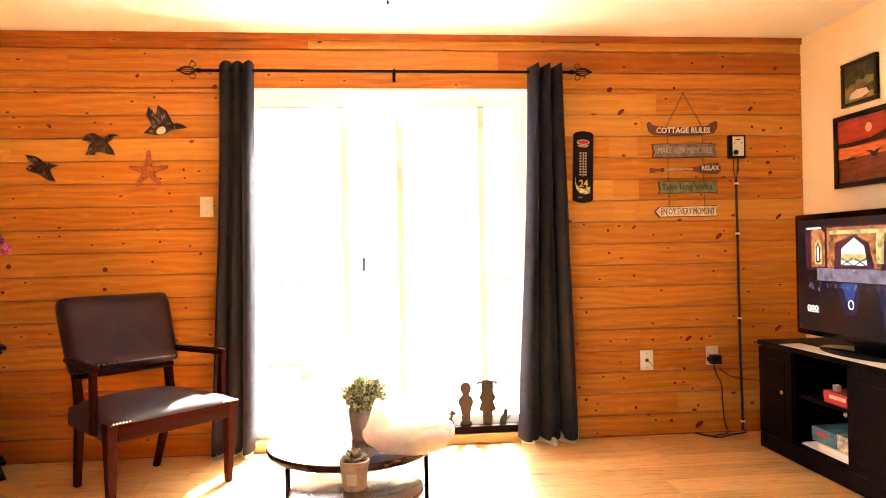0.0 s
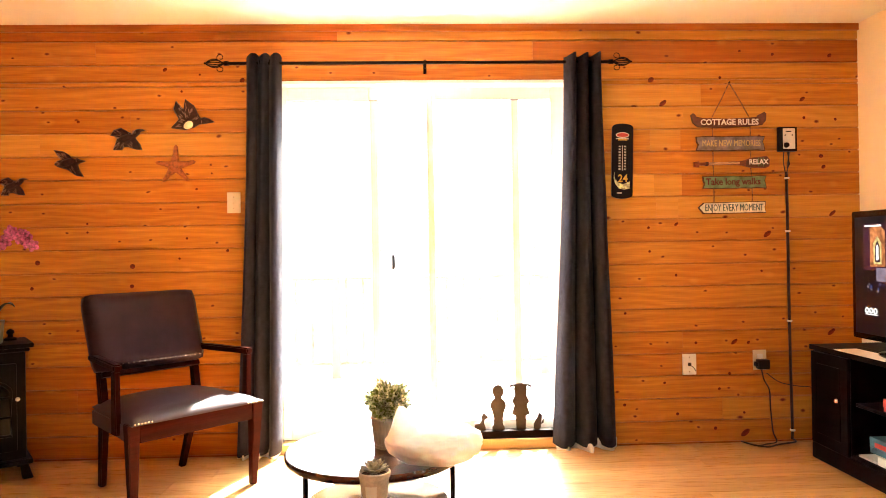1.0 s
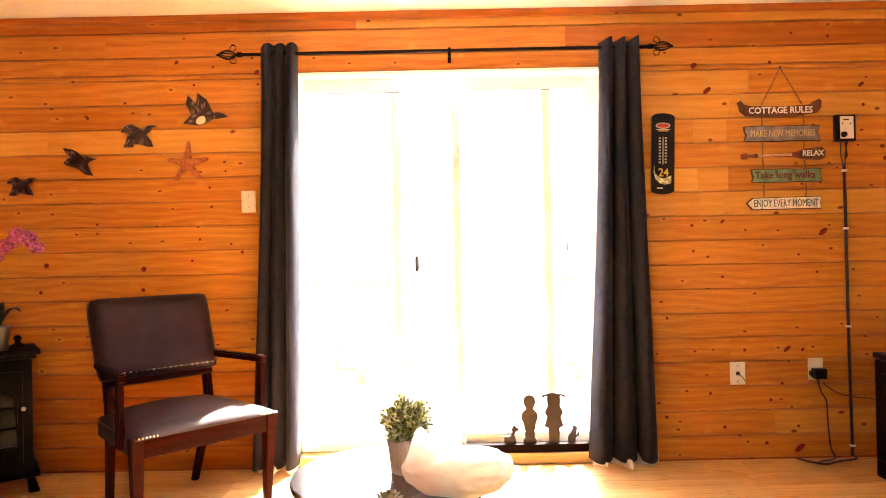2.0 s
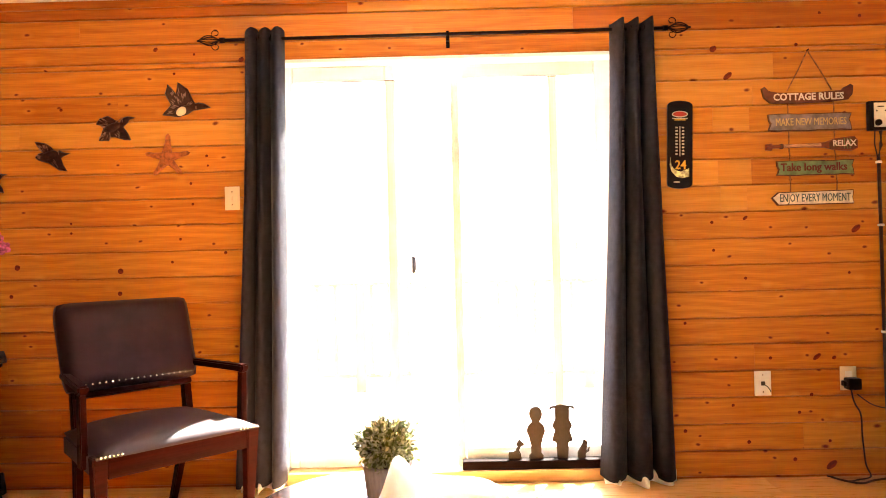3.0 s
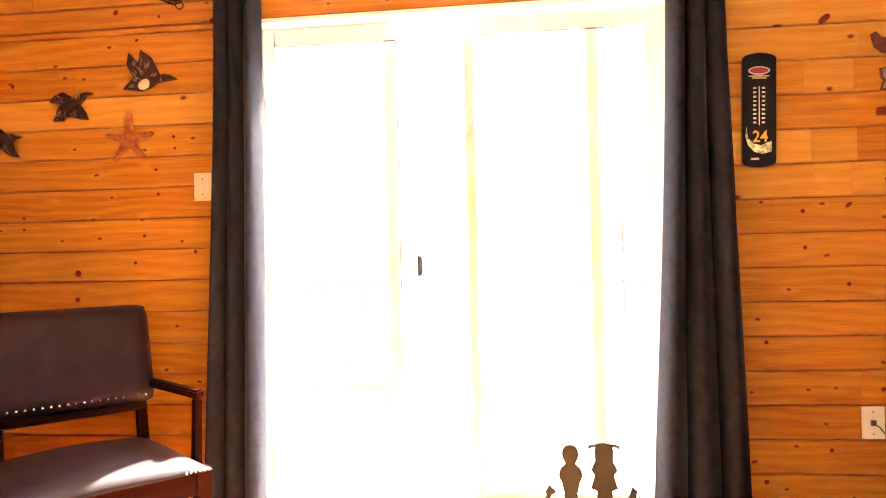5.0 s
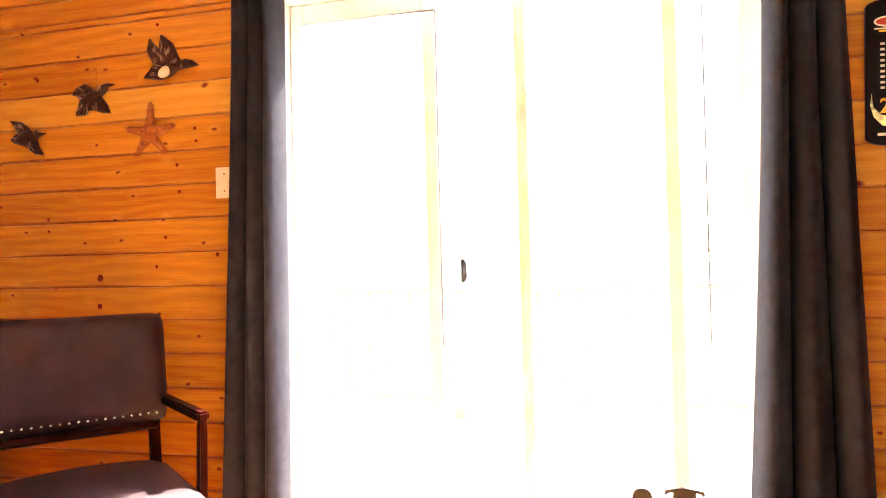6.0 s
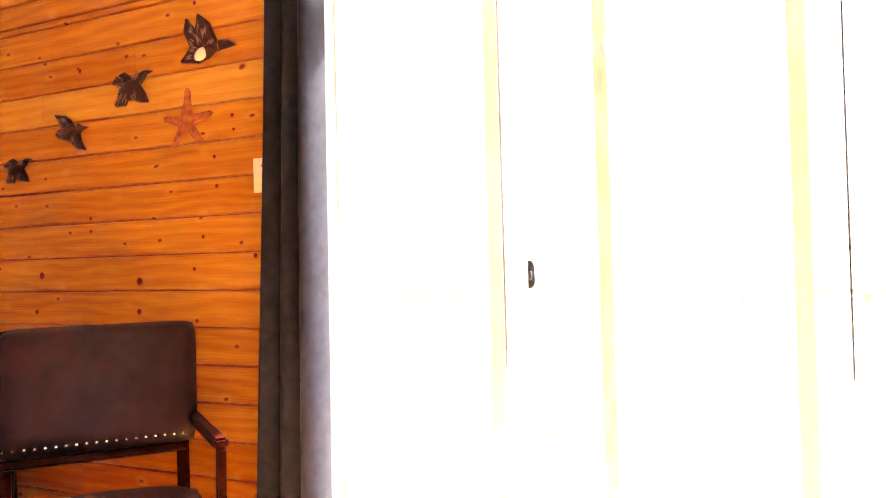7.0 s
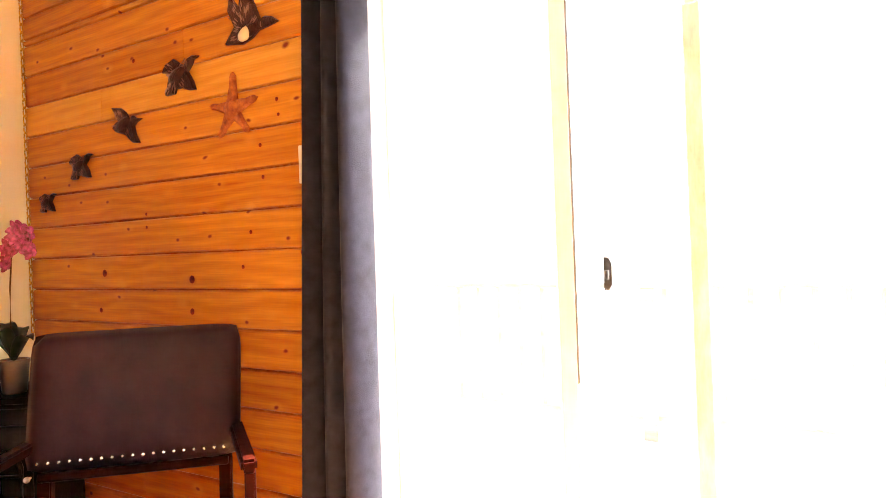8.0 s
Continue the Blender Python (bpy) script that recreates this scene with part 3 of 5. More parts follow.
# ---------------------------------------------------------------- electric stove and orchid
stove = thing("electric_stove", pose(-0.942, 3.62, 0, 0, 0, 35), "black cast-iron style electric stove with glazed front", "stove")
bm = B()
box(bm, -0.24, 0.24, -0.125, 0.15, 0.10, 0.655, 0.012, 2)
part("body", bm, IRON, stove)
part("top_plate", box(box(B(), -0.275, 0.275, -0.16, 0.18, 0.676, 0.70, 0.008, 2), -0.258, 0.258, -0.143, 0.165, 0.656, 0.6755, 0.006), IRON, stove)
part("base_plate", box(B(), -0.265, 0.265, -0.155, 0.17, 0.075, 0.099, 0.006), IRON, stove)
for sx in (-1, 1):
    for y in (-0.125, 0.14):
        part("leg", bar(B(), (sx * 0.24, y - 0.012, 0.0), (sx * 0.225, y, 0.074), 0.05, 0.04, 0.035, 0.035), IRON, stove)
dr = part("door", box(B(), -0.215, 0.196, -0.150, -0.126, 0.15, 0.60, 0.008, 2), IRON, stove)
arch = [(-0.168, -0.14), (0.168, -0.14), (0.168, 0.08)] + [(0.168 * math.cos(a), 0.08 + 0.075 * math.sin(a)) for a in np.linspace(0.25, math.pi - 0.25, 9)] + [(-0.168, 0.08)]
bm = B()
cutout(bm, arch, 0.004)
g = part("window", bm, GLOSS_BLACK, dr, "dark glass window")
g.matrix_local = pose(0, -0.1505, 0.375)
bm = B()
tube(bm, [(x, -0.157, z + 0.375) for x, z in arch], 0.009, 8, True)
part("window_rim", bm, IRON, dr)
for x in (-0.09, 0.0, 0.09):
    part("window_bar", rod(B(), (x, -0.158, 0.236), (x, -0.158, 0.522), 0.006), IRON, dr)
for z in (0.33, 0.43):
    part("window_bar", rod(B(), (-0.169, -0.160, z), (0.169, -0.160, z), 0.006), IRON, dr)
part("knob", ball(rod(B(), (0.196, -0.151, 0.42), (0.196, -0.170, 0.42), 0.004), (0.196, -0.176, 0.42), 0.011), WHITE, dr, "small pale door knob")
bm = B()
lathe(bm, [(0.030, 0.0), (0.032, 0.010), (0.014, 0.018), (0.012, 0.030), (0.020, 0.040), (0.016, 0.052), (0.005, 0.060)], 16, (0.19, 0.06, 0.7005))
part("finial", bm, IRON, stove)

orchid = thing("potted_orchid", pose(-0.822, 3.63, 0.7005), "pink orchid in a silver-grey pot on the stove", "plant")
bm = B()
lathe(bm, [(0.036, 0.0), (0.040, 0.006), (0.049, 0.105), (0.052, 0.11), (0.052, 0.12), (0.046, 0.12), (0.043, 0.112), (0.01, 0.11)], 28)
pot = part("pot", bm, CERAMIC, orchid)
rng = random.Random(3)
for k, (a, ln, up) in enumerate(((0.2, 0.10, 0.09), (2.2, 0.09, 0.11), (4.0, 0.10, 0.08), (5.2, 0.085, 0.12), (3.1, 0.07, 0.13))):
    bm = B()
    spine = []
    for s in np.linspace(0, 1, 9):
        r, z, w = ln * s, 0.113 + up * math.sin(2.2 * s), 0.030 * math.sin(math.pi * min(1, s * 0.95 + 0.06)) ** 0.6
        c, t = Vector((r * math.cos(a), r * math.sin(a), z)), Vector((-math.sin(a), math.cos(a), 0)) * w
        spine.append([bm.verts.new(c - t + Vector((0, 0, 0.006))), bm.verts.new(c), bm.verts.new(c + t + Vector((0, 0, 0.006)))])
    for p, q in zip(spine, spine[1:]):
        for i in (0, 1):
            bm.faces.new((p[i], p[i + 1], q[i + 1], q[i]))
    ob = part("leaf", bm, ORCHID_LEAF, orchid, sharp=180)
    ob.modifiers.new("thickness", "SOLIDIFY").thickness = 0.003
stem_pts = [(0.0, 0, 0.112), (-0.012, 0, 0.24), (-0.008, 0, 0.37), (0.03, -0.01, 0.48), (0.095, -0.015, 0.565), (0.165, -0.02, 0.560), (0.220, -0.02, 0.500)]
part("stem", tube(B(), stem_pts, 0.0028, 6), STEM, orchid)


def petal(bm, c, out, along, w, ln):
    out, along = Vector(out).normalized(), Vector(along).normalized()
    side = out.cross(along).normalized()
    ring = []
    for s in (0.0, 0.3, 0.65, 0.9, 1.0):
        wid = w * math.sin(math.pi * min(0.97, 0.1 + s * 0.86)) ** 0.7
        ctr = Vector(c) + along * ln * s + out * 0.010 * s * s
        ring.append((bm.verts.new(ctr - side * wid), bm.verts.new(ctr + out * 0.003), bm.verts.new(ctr + side * wid)))
    for p, q in zip(ring, ring[1:]):
        for i in (0, 1):
            bm.faces.new((p[i], p[i + 1], q[i + 1], q[i]))


for k in range(15):
    s = 0.48 + 0.52 * k / 14
    i = min(int(s * 6), 5)
    a, b = Vector(stem_pts[i]), Vector(stem_pts[i + 1])
    c = a.lerp(b, s * 6 - i) + Vector((rng.uniform(-0.02, 0.02), -0.012 + rng.uniform(-0.015, 0.015), rng.uniform(-0.02, 0.022)))
    out = Vector((rng.uniform(-0.3, 0.8), -1, rng.uniform(-0.2, 0.3))).normalized()
    ref = out.cross(Vector((0, 0, 1))).normalized()
    up = ref.cross(out)
    bm = B()
    for j in range(5):
        an = 2 * math.pi * j / 5 + rng.uniform(-0.2, 0.2)
        petal(bm, c, out, ref * math.cos(an) + up * math.sin(an), 0.014, 0.032)
    ball(bm, c + out * 0.005, 0.006, 0.006, 0.006, 8, 5)
    part("flower", bm, ORCHID, orchid, sharp=180)

# ---------------------------------------------------------------- coffee table and what stands on it
TX, TY, TZ = 1.222, 2.150, 0.530
table = thing("coffee_table", pose(TX, TY, 0), "round coffee table with walnut top on black metal legs", "table")
bm = B()
lathe(bm, [(0.262, TZ - 0.026), (0.274, TZ - 0.024), (0.278, TZ - 0.018), (0.278, TZ - 0.004), (0.275, TZ)], 72)
part("tabletop", bm, WALNUT, table)
for a in (224, 336, 100):
    c, s = math.cos(radians(a)), math.sin(radians(a))
    part("leg", bar(B(), (0.262 * c, 0.262 * s, 0.0), (0.262 * c, 0.262 * s, TZ - 0.0265), 0.020, 0.012, twist=radians(a + 90)), IRON, table)

nest = thing("nesting_table", pose(1.248, 1.838, 0), "smaller round walnut table tucked under the coffee table", "table")
NZ = 0.478
bm = B()
lathe(bm, [(0.180, NZ - 0.018), (0.190, NZ - 0.016), (0.193, NZ - 0.012), (0.193, NZ - 0.003), (0.190, NZ)], 64)
part("tabletop", bm, WALNUT, nest)
for a in (190, 350, 270):
    c, s = math.cos(radians(a)), math.sin(radians(a))
    part("leg", bar(B(), (0.172 * c, 0.172 * s, 0.0), (0.172 * c, 0.172 * s, NZ - 0.0185), 0.018, 0.010, twist=radians(a + 90)), IRON, nest)

bucket = thing("potted_shrub", pose(1.268, 2.165, TZ + 0.0005) @ Matrix.Diagonal((0.87, 0.87, 0.93, 1)), "small boxwood-like shrub in a brushed zinc bucket", "plant")
bm = B()
lathe(bm, [(0.052, 0.0), (0.055, 0.002), (0.056, 0.012), (0.0535, 0.014), (0.0535, 0.018), (0.0565, 0.020), (0.066, 0.098), (0.070, 0.101), (0.070, 0.107), (0.064, 0.107), (0.060, 0.09), (0.01, 0.088)], 40)
part("bucket", bm, ZINC, bucket, "brushed zinc bucket")
part("soil", lathe(B(), [(0.0605, 0.0885), (0.0605, 0.096), (0.03, 0.1), (0.004, 0.101)], 24), SOIL, bucket)
rng = random.Random(8)
bm, bm2, twigs = B(), B(), B()
for k in range(60):
    d = Vector((rng.gauss(0, 1), rng.gauss(0, 1), rng.gauss(0.3, 0.8))).normalized()
    tip = Vector((d.x * 0.066, d.y * 0.066, 0.156 + d.z * 0.062))
    tube(twigs, [(0, 0, 0.098), (tip.x * 0.4, tip.y * 0.4, 0.13), tuple(tip)], 0.0014, 5)
for k in range(4200):
    d = Vector((rng.gauss(0, 1), rng.gauss(0, 1), rng.gauss(0, 1))).normalized()
    r = rng.uniform(0.35, 1.12) * (1 + 0.15 * math.sin(6 * d.x + 4 * d.z) + 0.16 * math.sin(9 * d.y - 7 * d.x) + 0.08 * math.sin(17 * d.z + 5 * d.x))
    c = Vector((d.x * 0.069 * r, d.y * 0.069 * r, 0.152 + d.z * 0.054 * r))
    if c.z < 0.104:
        continue
    ln, w = rng.uniform(0.010, 0.019), rng.uniform(0.0035, 0.0062)
    ax = (d + Vector((rng.uniform(-0.8, 0.8), rng.uniform(-0.8, 0.8), rng.uniform(-0.3, 0.9)))).normalized()
    sd = ax.cross(Vector((rng.uniform(-1, 1), rng.uniform(-1, 1), rng.uniform(-1, 1)))).normalized() * w
    nr = ax.cross(sd).normalized() * 0.0015
    tgt = bm2 if rng.random() < 0.55 else bm
    v = [tgt.verts.new(p) for p in (c, c + ax * ln * 0.5 - sd + nr, c + ax * ln, c + ax * ln * 0.5 + sd + nr)]
    tgt.faces.new((v[0], v[1], v[2]))
    tgt.faces.new((v[0], v[2], v[3]))
part("twigs", twigs, STEM, bucket)
tagged(part("leaves", bm, FOLIAGE, bucket), kind="stuff")
tagged(part("pale_leaves", bm2, FOLIAGE_PALE, bucket), kind="stuff")

succ = thing("potted_succulent", pose(1.241, 1.822, NZ + 0.0005) @ Matrix.Diagonal((0.86, 0.86, 0.88, 1)), "rosette succulent in a small concrete pot", "plant")
bm = B()
lathe(bm, [(0.036, 0.0), (0.038, 0.003), (0.047, 0.078), (0.050, 0.080), (0.051, 0.094), (0.047, 0.096), (0.043, 0.09), (0.042, 0.080), (0.005, 0.079)], 36)
pt = part("pot", bm, CONCRETE, succ)
bm = B()
for i in range(5):
    bm.verts.new((0.0415 * math.sin(-0.5 + 0.2 * i) - 0.004, -0.0430 * math.cos(-0.5 + 0.2 * i), 0.022))
    bm.verts.new((0.0455 * math.sin(-0.5 + 0.2 * i) - 0.004, -0.0468 * math.cos(-0.5 + 0.2 * i), 0.060))
bm.verts.ensure_lookup_table()
for i in range(4):
    bm.faces.new((bm.verts[2 * i], bm.verts[2 * i + 2], bm.verts[2 * i + 3], bm.verts[2 * i + 1]))
lb_ = part("paper_label", bm, PAPER, pt, "white paper sticker with grey lines", sharp=180)
part("soil", lathe(B(), [(0.0415, 0.0795), (0.041, 0.086), (0.004, 0.088)], 24), SOIL, succ)
for ring, cnt, tilt, ln in ((0, 11, 25, 0.050), (1, 9, 48, 0.048), (2, 7, 68, 0.042), (3, 4, 82, 0.032)):
    for k in range(cnt):
        a = 2 * math.pi * (k + 0.37 * ring) / cnt
        bm = B()
        m = pose(0, 0, 0.088, 0, 0, math.degrees(a)) @ pose(0, 0, 0, 0, -tilt, 0)
        bmesh.ops.create_uvsphere(bm, u_segments=8, v_segments=6, radius=1.0, matrix=m @ Matrix.Translation((ln * 0.5, 0, 0)) @ Matrix.Diagonal((ln * 0.55, 0.0095, 0.0045, 1)))
        part("leaf", bm, SUCCULENT, succ)

# crumpled bag: a sagging rounded lump with a gathered corner
bm = B()
bmesh.ops.create_icosphere(bm, subdivisions=5, radius=1.0)
for v in bm.verts:
    d = v.co.copy()
    wob = 0.10 * noise.noise(d * 1.7) + 0.05 * noise.noise(d * 4.1 + Vector((3, 1, 2))) + 0.022 * noise.noise(d * 11)
    r = 1 + wob
    x, y, z = d.x * 0.165 * r, d.y * 0.12 * r, d.z * (0.056 if d.z > 0 else 0.085) * r
    if z < -0.066:
        z = -0.066 + (z + 0.066) * 0.3
    k = max(0.0, d.dot(Vector((-0.76, -0.15, 0.63))) - 0.90) / 0.10
    x, y, z = x + 0.010 * k, y * (1 - 0.5 * min(k, 1.0)), z + 0.088 * k ** 1.3
    v.co = (x, y, z)
low = min(v.co.z for v in bm.verts)
for v in bm.verts:
    v.co.z -= low
solo("plastic_bag", bm, BAG, "crumpled white plastic bag lying on the coffee table", "bag", pose(1.412, 1.990, TZ + 0.0005, 0, 0, 4) @ Matrix.Diagonal((0.87, 0.87, 0.86, 1)))

# ---------------------------------------------------------------- figures on their board in the doorway
BY = 3.985
board = solo("display_board", box(B(), 1.46, 2.20, BY - 0.035, BY + 0.022, 0.0525, 0.096, 0.003), ESPRESSO, "dark brown wooden board resting on the pine threshold", "board")


def mirror(half):
    return [(x, z) for x, z in half] + [(-x, z) for x, z in reversed(half)]


def figure(name, outline, x, h, label):
    bm = B()
    top = max(z for _, z in outline)
    cutout(bm, [(px * h / top, pz * h / top) for px, pz in outline], 0.012)
    bmesh.ops.triangulate(bm, faces=[f for f in bm.faces if len(f.verts) > 4])
    solo(name, bm, SILHOUETTE, label, "figurine", pose(x, BY, 0.0965), "cut-out figures on the board")


boy = mirror([(0.135, 0), (0.135, 0.07), (0.095, 0.115), (0.10, 0.25), (0.125, 0.36), (0.135, 0.42), (0.175, 0.50), (0.18, 0.56), (0.15, 0.64), (0.095, 0.69), (0.075, 0.715), (0.10, 0.76), (0.125, 0.82), (0.128, 0.88), (0.105, 0.95), (0.06, 0.99), (0.0, 1.0)])
girl = mirror([(0.10, 0), (0.10, 0.05), (0.115, 0.30), (0.20, 0.33), (0.14, 0.52), (0.19, 0.60), (0.168, 0.66), (0.13, 0.73), (0.14, 0.88), (0.13, 0.94), (0.19, 0.925), (0.20, 0.90), (0.235, 0.91), (0.225, 0.965), (0.17, 0.975), (0.10, 0.985), (0.0, 1.0)])
dog = [(0.0, 0.0), (0.62, 0.0), (0.58, 0.25), (0.50, 0.45), (0.60, 0.62), (0.74, 0.66), (0.76, 0.76), (0.62, 0.86), (0.52, 1.0), (0.44, 0.88), (0.34, 0.70), (0.42, 0.60), (0.32, 0.42), (0.12, 0.36), (0.02, 0.40), (-0.02, 0.16)]
cat = [(0.0, 0.0), (0.38, 0.0), (0.40, 0.22), (0.60, 0.60), (0.56, 0.34), (0.42, 0.30), (0.46, 0.62), (0.52, 0.82), (0.42, 0.88), (0.30, 1.0), (0.24, 0.76), (0.12, 0.52), (0.0, 0.30)]
figure("boy_cutout", boy, 1.830, 0.262, "dark brown cut-out of a standing child")
figure("girl_cutout", girl, 1.962, 0.270, "dark brown cut-out of a child with pigtails")
figure("dog_cutout", dog, 1.692, 0.104, "small dark brown cut-out of a sitting dog")
figure("cat_cutout", cat, 2.037, 0.100, "small dark brown cut-out of a sitting cat")


# ---------------------------------------------------------------- flying duck plaques and the starfish
FACE = WY1 - 0.0002
FEATHER = mat("worn_feather_edges", (0.30, 0.17, 0.13), 0.5, vary=0.4, scale=80)
DUCK_UP = ((-50, -6), (-32, 14), (-44, 37), (-38, 57), (-21, 37), (-17, 61), (3, 46), (14, 22), (18, 16), (26, 18), (38, 15), (50, 7), (38, 5), (24, 3), (14, 2), (1, -6), (-17, -11), (-31, -9))
DUCK_SPREAD = ((-42, 10), (-34, 23), (-16, 28), (-1, 19), (9, 14), (18, 24), (27, 26), (42, 23), (29, 19), (25, 12), (16, 4), (27, -11), (32, -25), (17, -24), (-1, -18), (-12, -18), (-16, -25), (-36, -25), (-33, -16), (-25, 6), (-34, 9))
DUCK_DIVE = ((-38, 33), (-15, 29), (-2, 20), (7, 7), (16, 13), (24, 9), (38, 6), (24, 1), (18, -4), (22, -17), (31, -32), (14, -30), (-6, -15), (-30, -8), (-37, -2), (-30, 7), (-21, 9), (-30, 20))


def duck(outline, unit, x, z, label, belly=False):
    bm = B()
    pts = [(px * unit, pz * unit) for px, pz in outline]
    cutout(bm, pts, 0.008)
    top = min(bm.faces, key=lambda f: f.calc_center_median().y)
    bmesh.ops.inset_region(bm, faces=[top], thickness=0.006, depth=0.007)
    bmesh.ops.triangulate(bm, faces=[f for f in bm.faces if len(f.verts) > 4])
    ball(bm, (-6 * unit, -0.014, 2 * unit), 20 * unit, 0.012, 9 * unit, 12, 8, pose(0, 0, 0, 0, -20, 0))
    n = len(bm.faces)
    head = max(outline)
    far = [p for p in outline if math.hypot(p[0] + 6, p[1] - 2) > 28 and p[0] < 20]
    rr = random.Random(len(outline))
    for px, pz in far:
        dx, dz = px + 6, pz - 2
        ln = math.hypot(dx, dz)
        ang = math.degrees(math.atan2(dz, dx))
        for k in range(5):
            s, off = rr.uniform(0.45, 0.82), rr.uniform(-5, 5)
            cx, cz = -6 + dx * s - dz / ln * off, 2 + dz * s + dx / ln * off
            ball(bm, (cx * unit, -0.0155, cz * unit), 5.5 * unit, 0.0016, 0.75 * unit, 6, 4, pose(0, 0, 0, 0, -ang, 0))
    ball(bm, (head[0] * 0.42 * unit, -0.0135, (head[1] + 2) * 0.5 * unit + 3 * unit), 1.2 * unit, 0.0035, 4.2 * unit, 8, 5)
    bm.faces.ensure_lookup_table()
    for f in list(bm.faces)[n:]:
        f.material_index = 2
    if belly:
        n = len(bm.faces)
        ball(bm, (-8 * unit, -0.018, 0), 13 * unit, 0.012, 8.5 * unit, 14, 8, pose(0, 0, 0, 0, -28, 0))
        bm.faces.ensure_lookup_table()
        for f in list(bm.faces)[n:]:
            f.material_index = 1
    solo("duck_plaque", bm, [BRONZE, IVORY, FEATHER], label, "wall ornament", pose(x, FACE, z), "flying ducks on the wall")


duck(DUCK_UP, 0.00245, 0.113, 1.878, "dark bronze flying duck plaque with a cream belly", True)
duck(DUCK_SPREAD, 0.00235, -0.248, 1.800, "dark bronze duck plaque with wings spread wide")
duck(DUCK_DIVE, 0.00235, -0.572, 1.668, "dark bronze duck plaque with swept wings")
duck(DUCK_SPREAD, 0.0019, -0.885, 1.540, "small dark bronze duck plaque with wings spread")
duck(DUCK_SPREAD, 0.0015, -1.142, 1.411, "smallest dark bronze duck plaque near the corner")

bm = B()
star_pts = []
for k in range(5):
    a = radians(90 + 72 * k + (-3, 6, -2, 4, -6)[k])
    ln = (0.122, 0.113, 0.112, 0.112, 0.118)[k]
    for da, r in ((-0.62, 0.037), (-0.19, ln * 0.60), (-0.10, ln * 0.9), (0.0, ln), (0.10, ln * 0.9), (0.19, ln * 0.60)):
        star_pts.append((r * math.cos(a + da), r * math.sin(a + da)))
cutout(bm, star_pts, 0.008, 0.006, 0.007)
bmesh.ops.triangulate(bm, faces=[f for f in bm.faces if len(f.verts) > 4])
ball(bm, (0, -0.012, 0), 0.034, 0.012, 0.034, 14, 8)
solo("starfish", bm, CLAY, "terracotta starfish ornament with a rough surface", "wall ornament", pose(0.010, FACE, 1.648))


# ---------------------------------------------------------------- switch and sockets
def plate(name, x, z, w, h, material, label, category):
    p = thing(name, pose(x, FACE, z), label, category)
    part("cover", box(B(), -w / 2, w / 2, -0.006, 0, -h / 2, h / 2, 0.003, 2), material, p)
    return p


sw = plate("light_switch", 0.335, 1.436, 0.076, 0.118, IVORY, "ivory wall switch plate with one toggle", "switch")
part("toggle", box(B(), -0.005, 0.005, -0.016, -0.0062, -0.010, 0.010, 0.002), IVORY, sw)
for z in (-0.032, 0.032):
    part("screw", rod(B(), (0, -0.0075, z), (0, -0.0062, z), 0.0035), STUD, sw)
GREY = mat("dark_slot", (0.03, 0.028, 0.026), 0.6)
ph = plate("phone_jack", 2.951, 0.458, 0.082, 0.122, WHITE, "white wall jack plate with a short cord", "socket")
part("jack", box(B(), -0.010, 0.010, -0.009, -0.0062, -0.010, 0.010, 0.002), GREY, ph)
part("cord", tube(B(), [(0.0, -0.010, -0.004), (0.014, -0.022, -0.012), (0.030, -0.016, -0.032), (0.036, -0.008, -0.040)], 0.0024, 6), GREY, ph)
for z in (-0.042, 0.042):
    part("screw", rod(B(), (0, -0.0075, z), (0, -0.0062, z), 0.0035), STUD, ph)
ol = plate("power_socket", 3.370, 0.475, 0.080, 0.118, IVORY, "ivory power socket with a black adapter plugged in", "socket")
part("outlet_face", box(B(), -0.017, 0.017, -0.009, -0.0062, 0.008, 0.036, 0.003), WHITE, ol)
ad = solo("power_adapter", box(box(B(), -0.030, 0.034, -0.052, -0.0002, -0.052, 0.004, 0.008, 2), -0.045, -0.0305, -0.040, -0.006, -0.036, -0.010, 0.004), BLACK,
          "black plug-in power adapter in the wall socket", "adapter", pose(3.373, FACE - 0.0062, 0.478))

box_dev = thing("wall_timer", pose(3.548, FACE, 1.765), "black-framed white control box with a round knob", "controller")
part("case", box(B(), -0.054, 0.054, -0.030, 0, -0.072, 0.072, 0.005, 2), BLACK, box_dev)
part("faceplate", box(B(), -0.033, 0.040, -0.034, -0.0302, -0.058, 0.062, 0.002), WHITE, box_dev)
part("knob", rod(B(), (-0.014, -0.044, -0.036), (-0.014, -0.0342, -0.036), 0.014, 0.016, 20), BLACK, box_dev)
for x, z in ((-0.02, 0.022), (0.022, 0.022)):
    part("indicator", rod(B(), (x, -0.036, z), (x, -0.0342, z), 0.004), GREY, box_dev)
part("text_bar", box(B(), -0.016, 0.016, -0.0346, -0.0342, 0.040, 0.046), GREY, box_dev)

CABLE = mat("dark_brown_cable", (0.012, 0.006, 0.005), 0.5)
cable = thing("cable_run", pose(0, 0, 0), "dark cable fixed down the pine wall with white clips", "cable")
run = [(3.560, 1.692), (3.558, 1.62), (3.545, 1.56), (3.546, 1.40), (3.547, 1.227), (3.548, 0.95), (3.549, 0.70), (3.552, 0.40), (3.556, 0.16), (3.557, 0.05), (3.556, 0.006)]
part("cable", tube(B(), [(x, 3.940, z) for x, z in run], 0.0085, 8), CABLE, cable)
part("cable", tube(B(), [(3.532, 3.942, 1.692), (3.530, 3.944, 1.63), (3.541, 3.942, 1.565)], 0.003, 6), CABLE, cable)
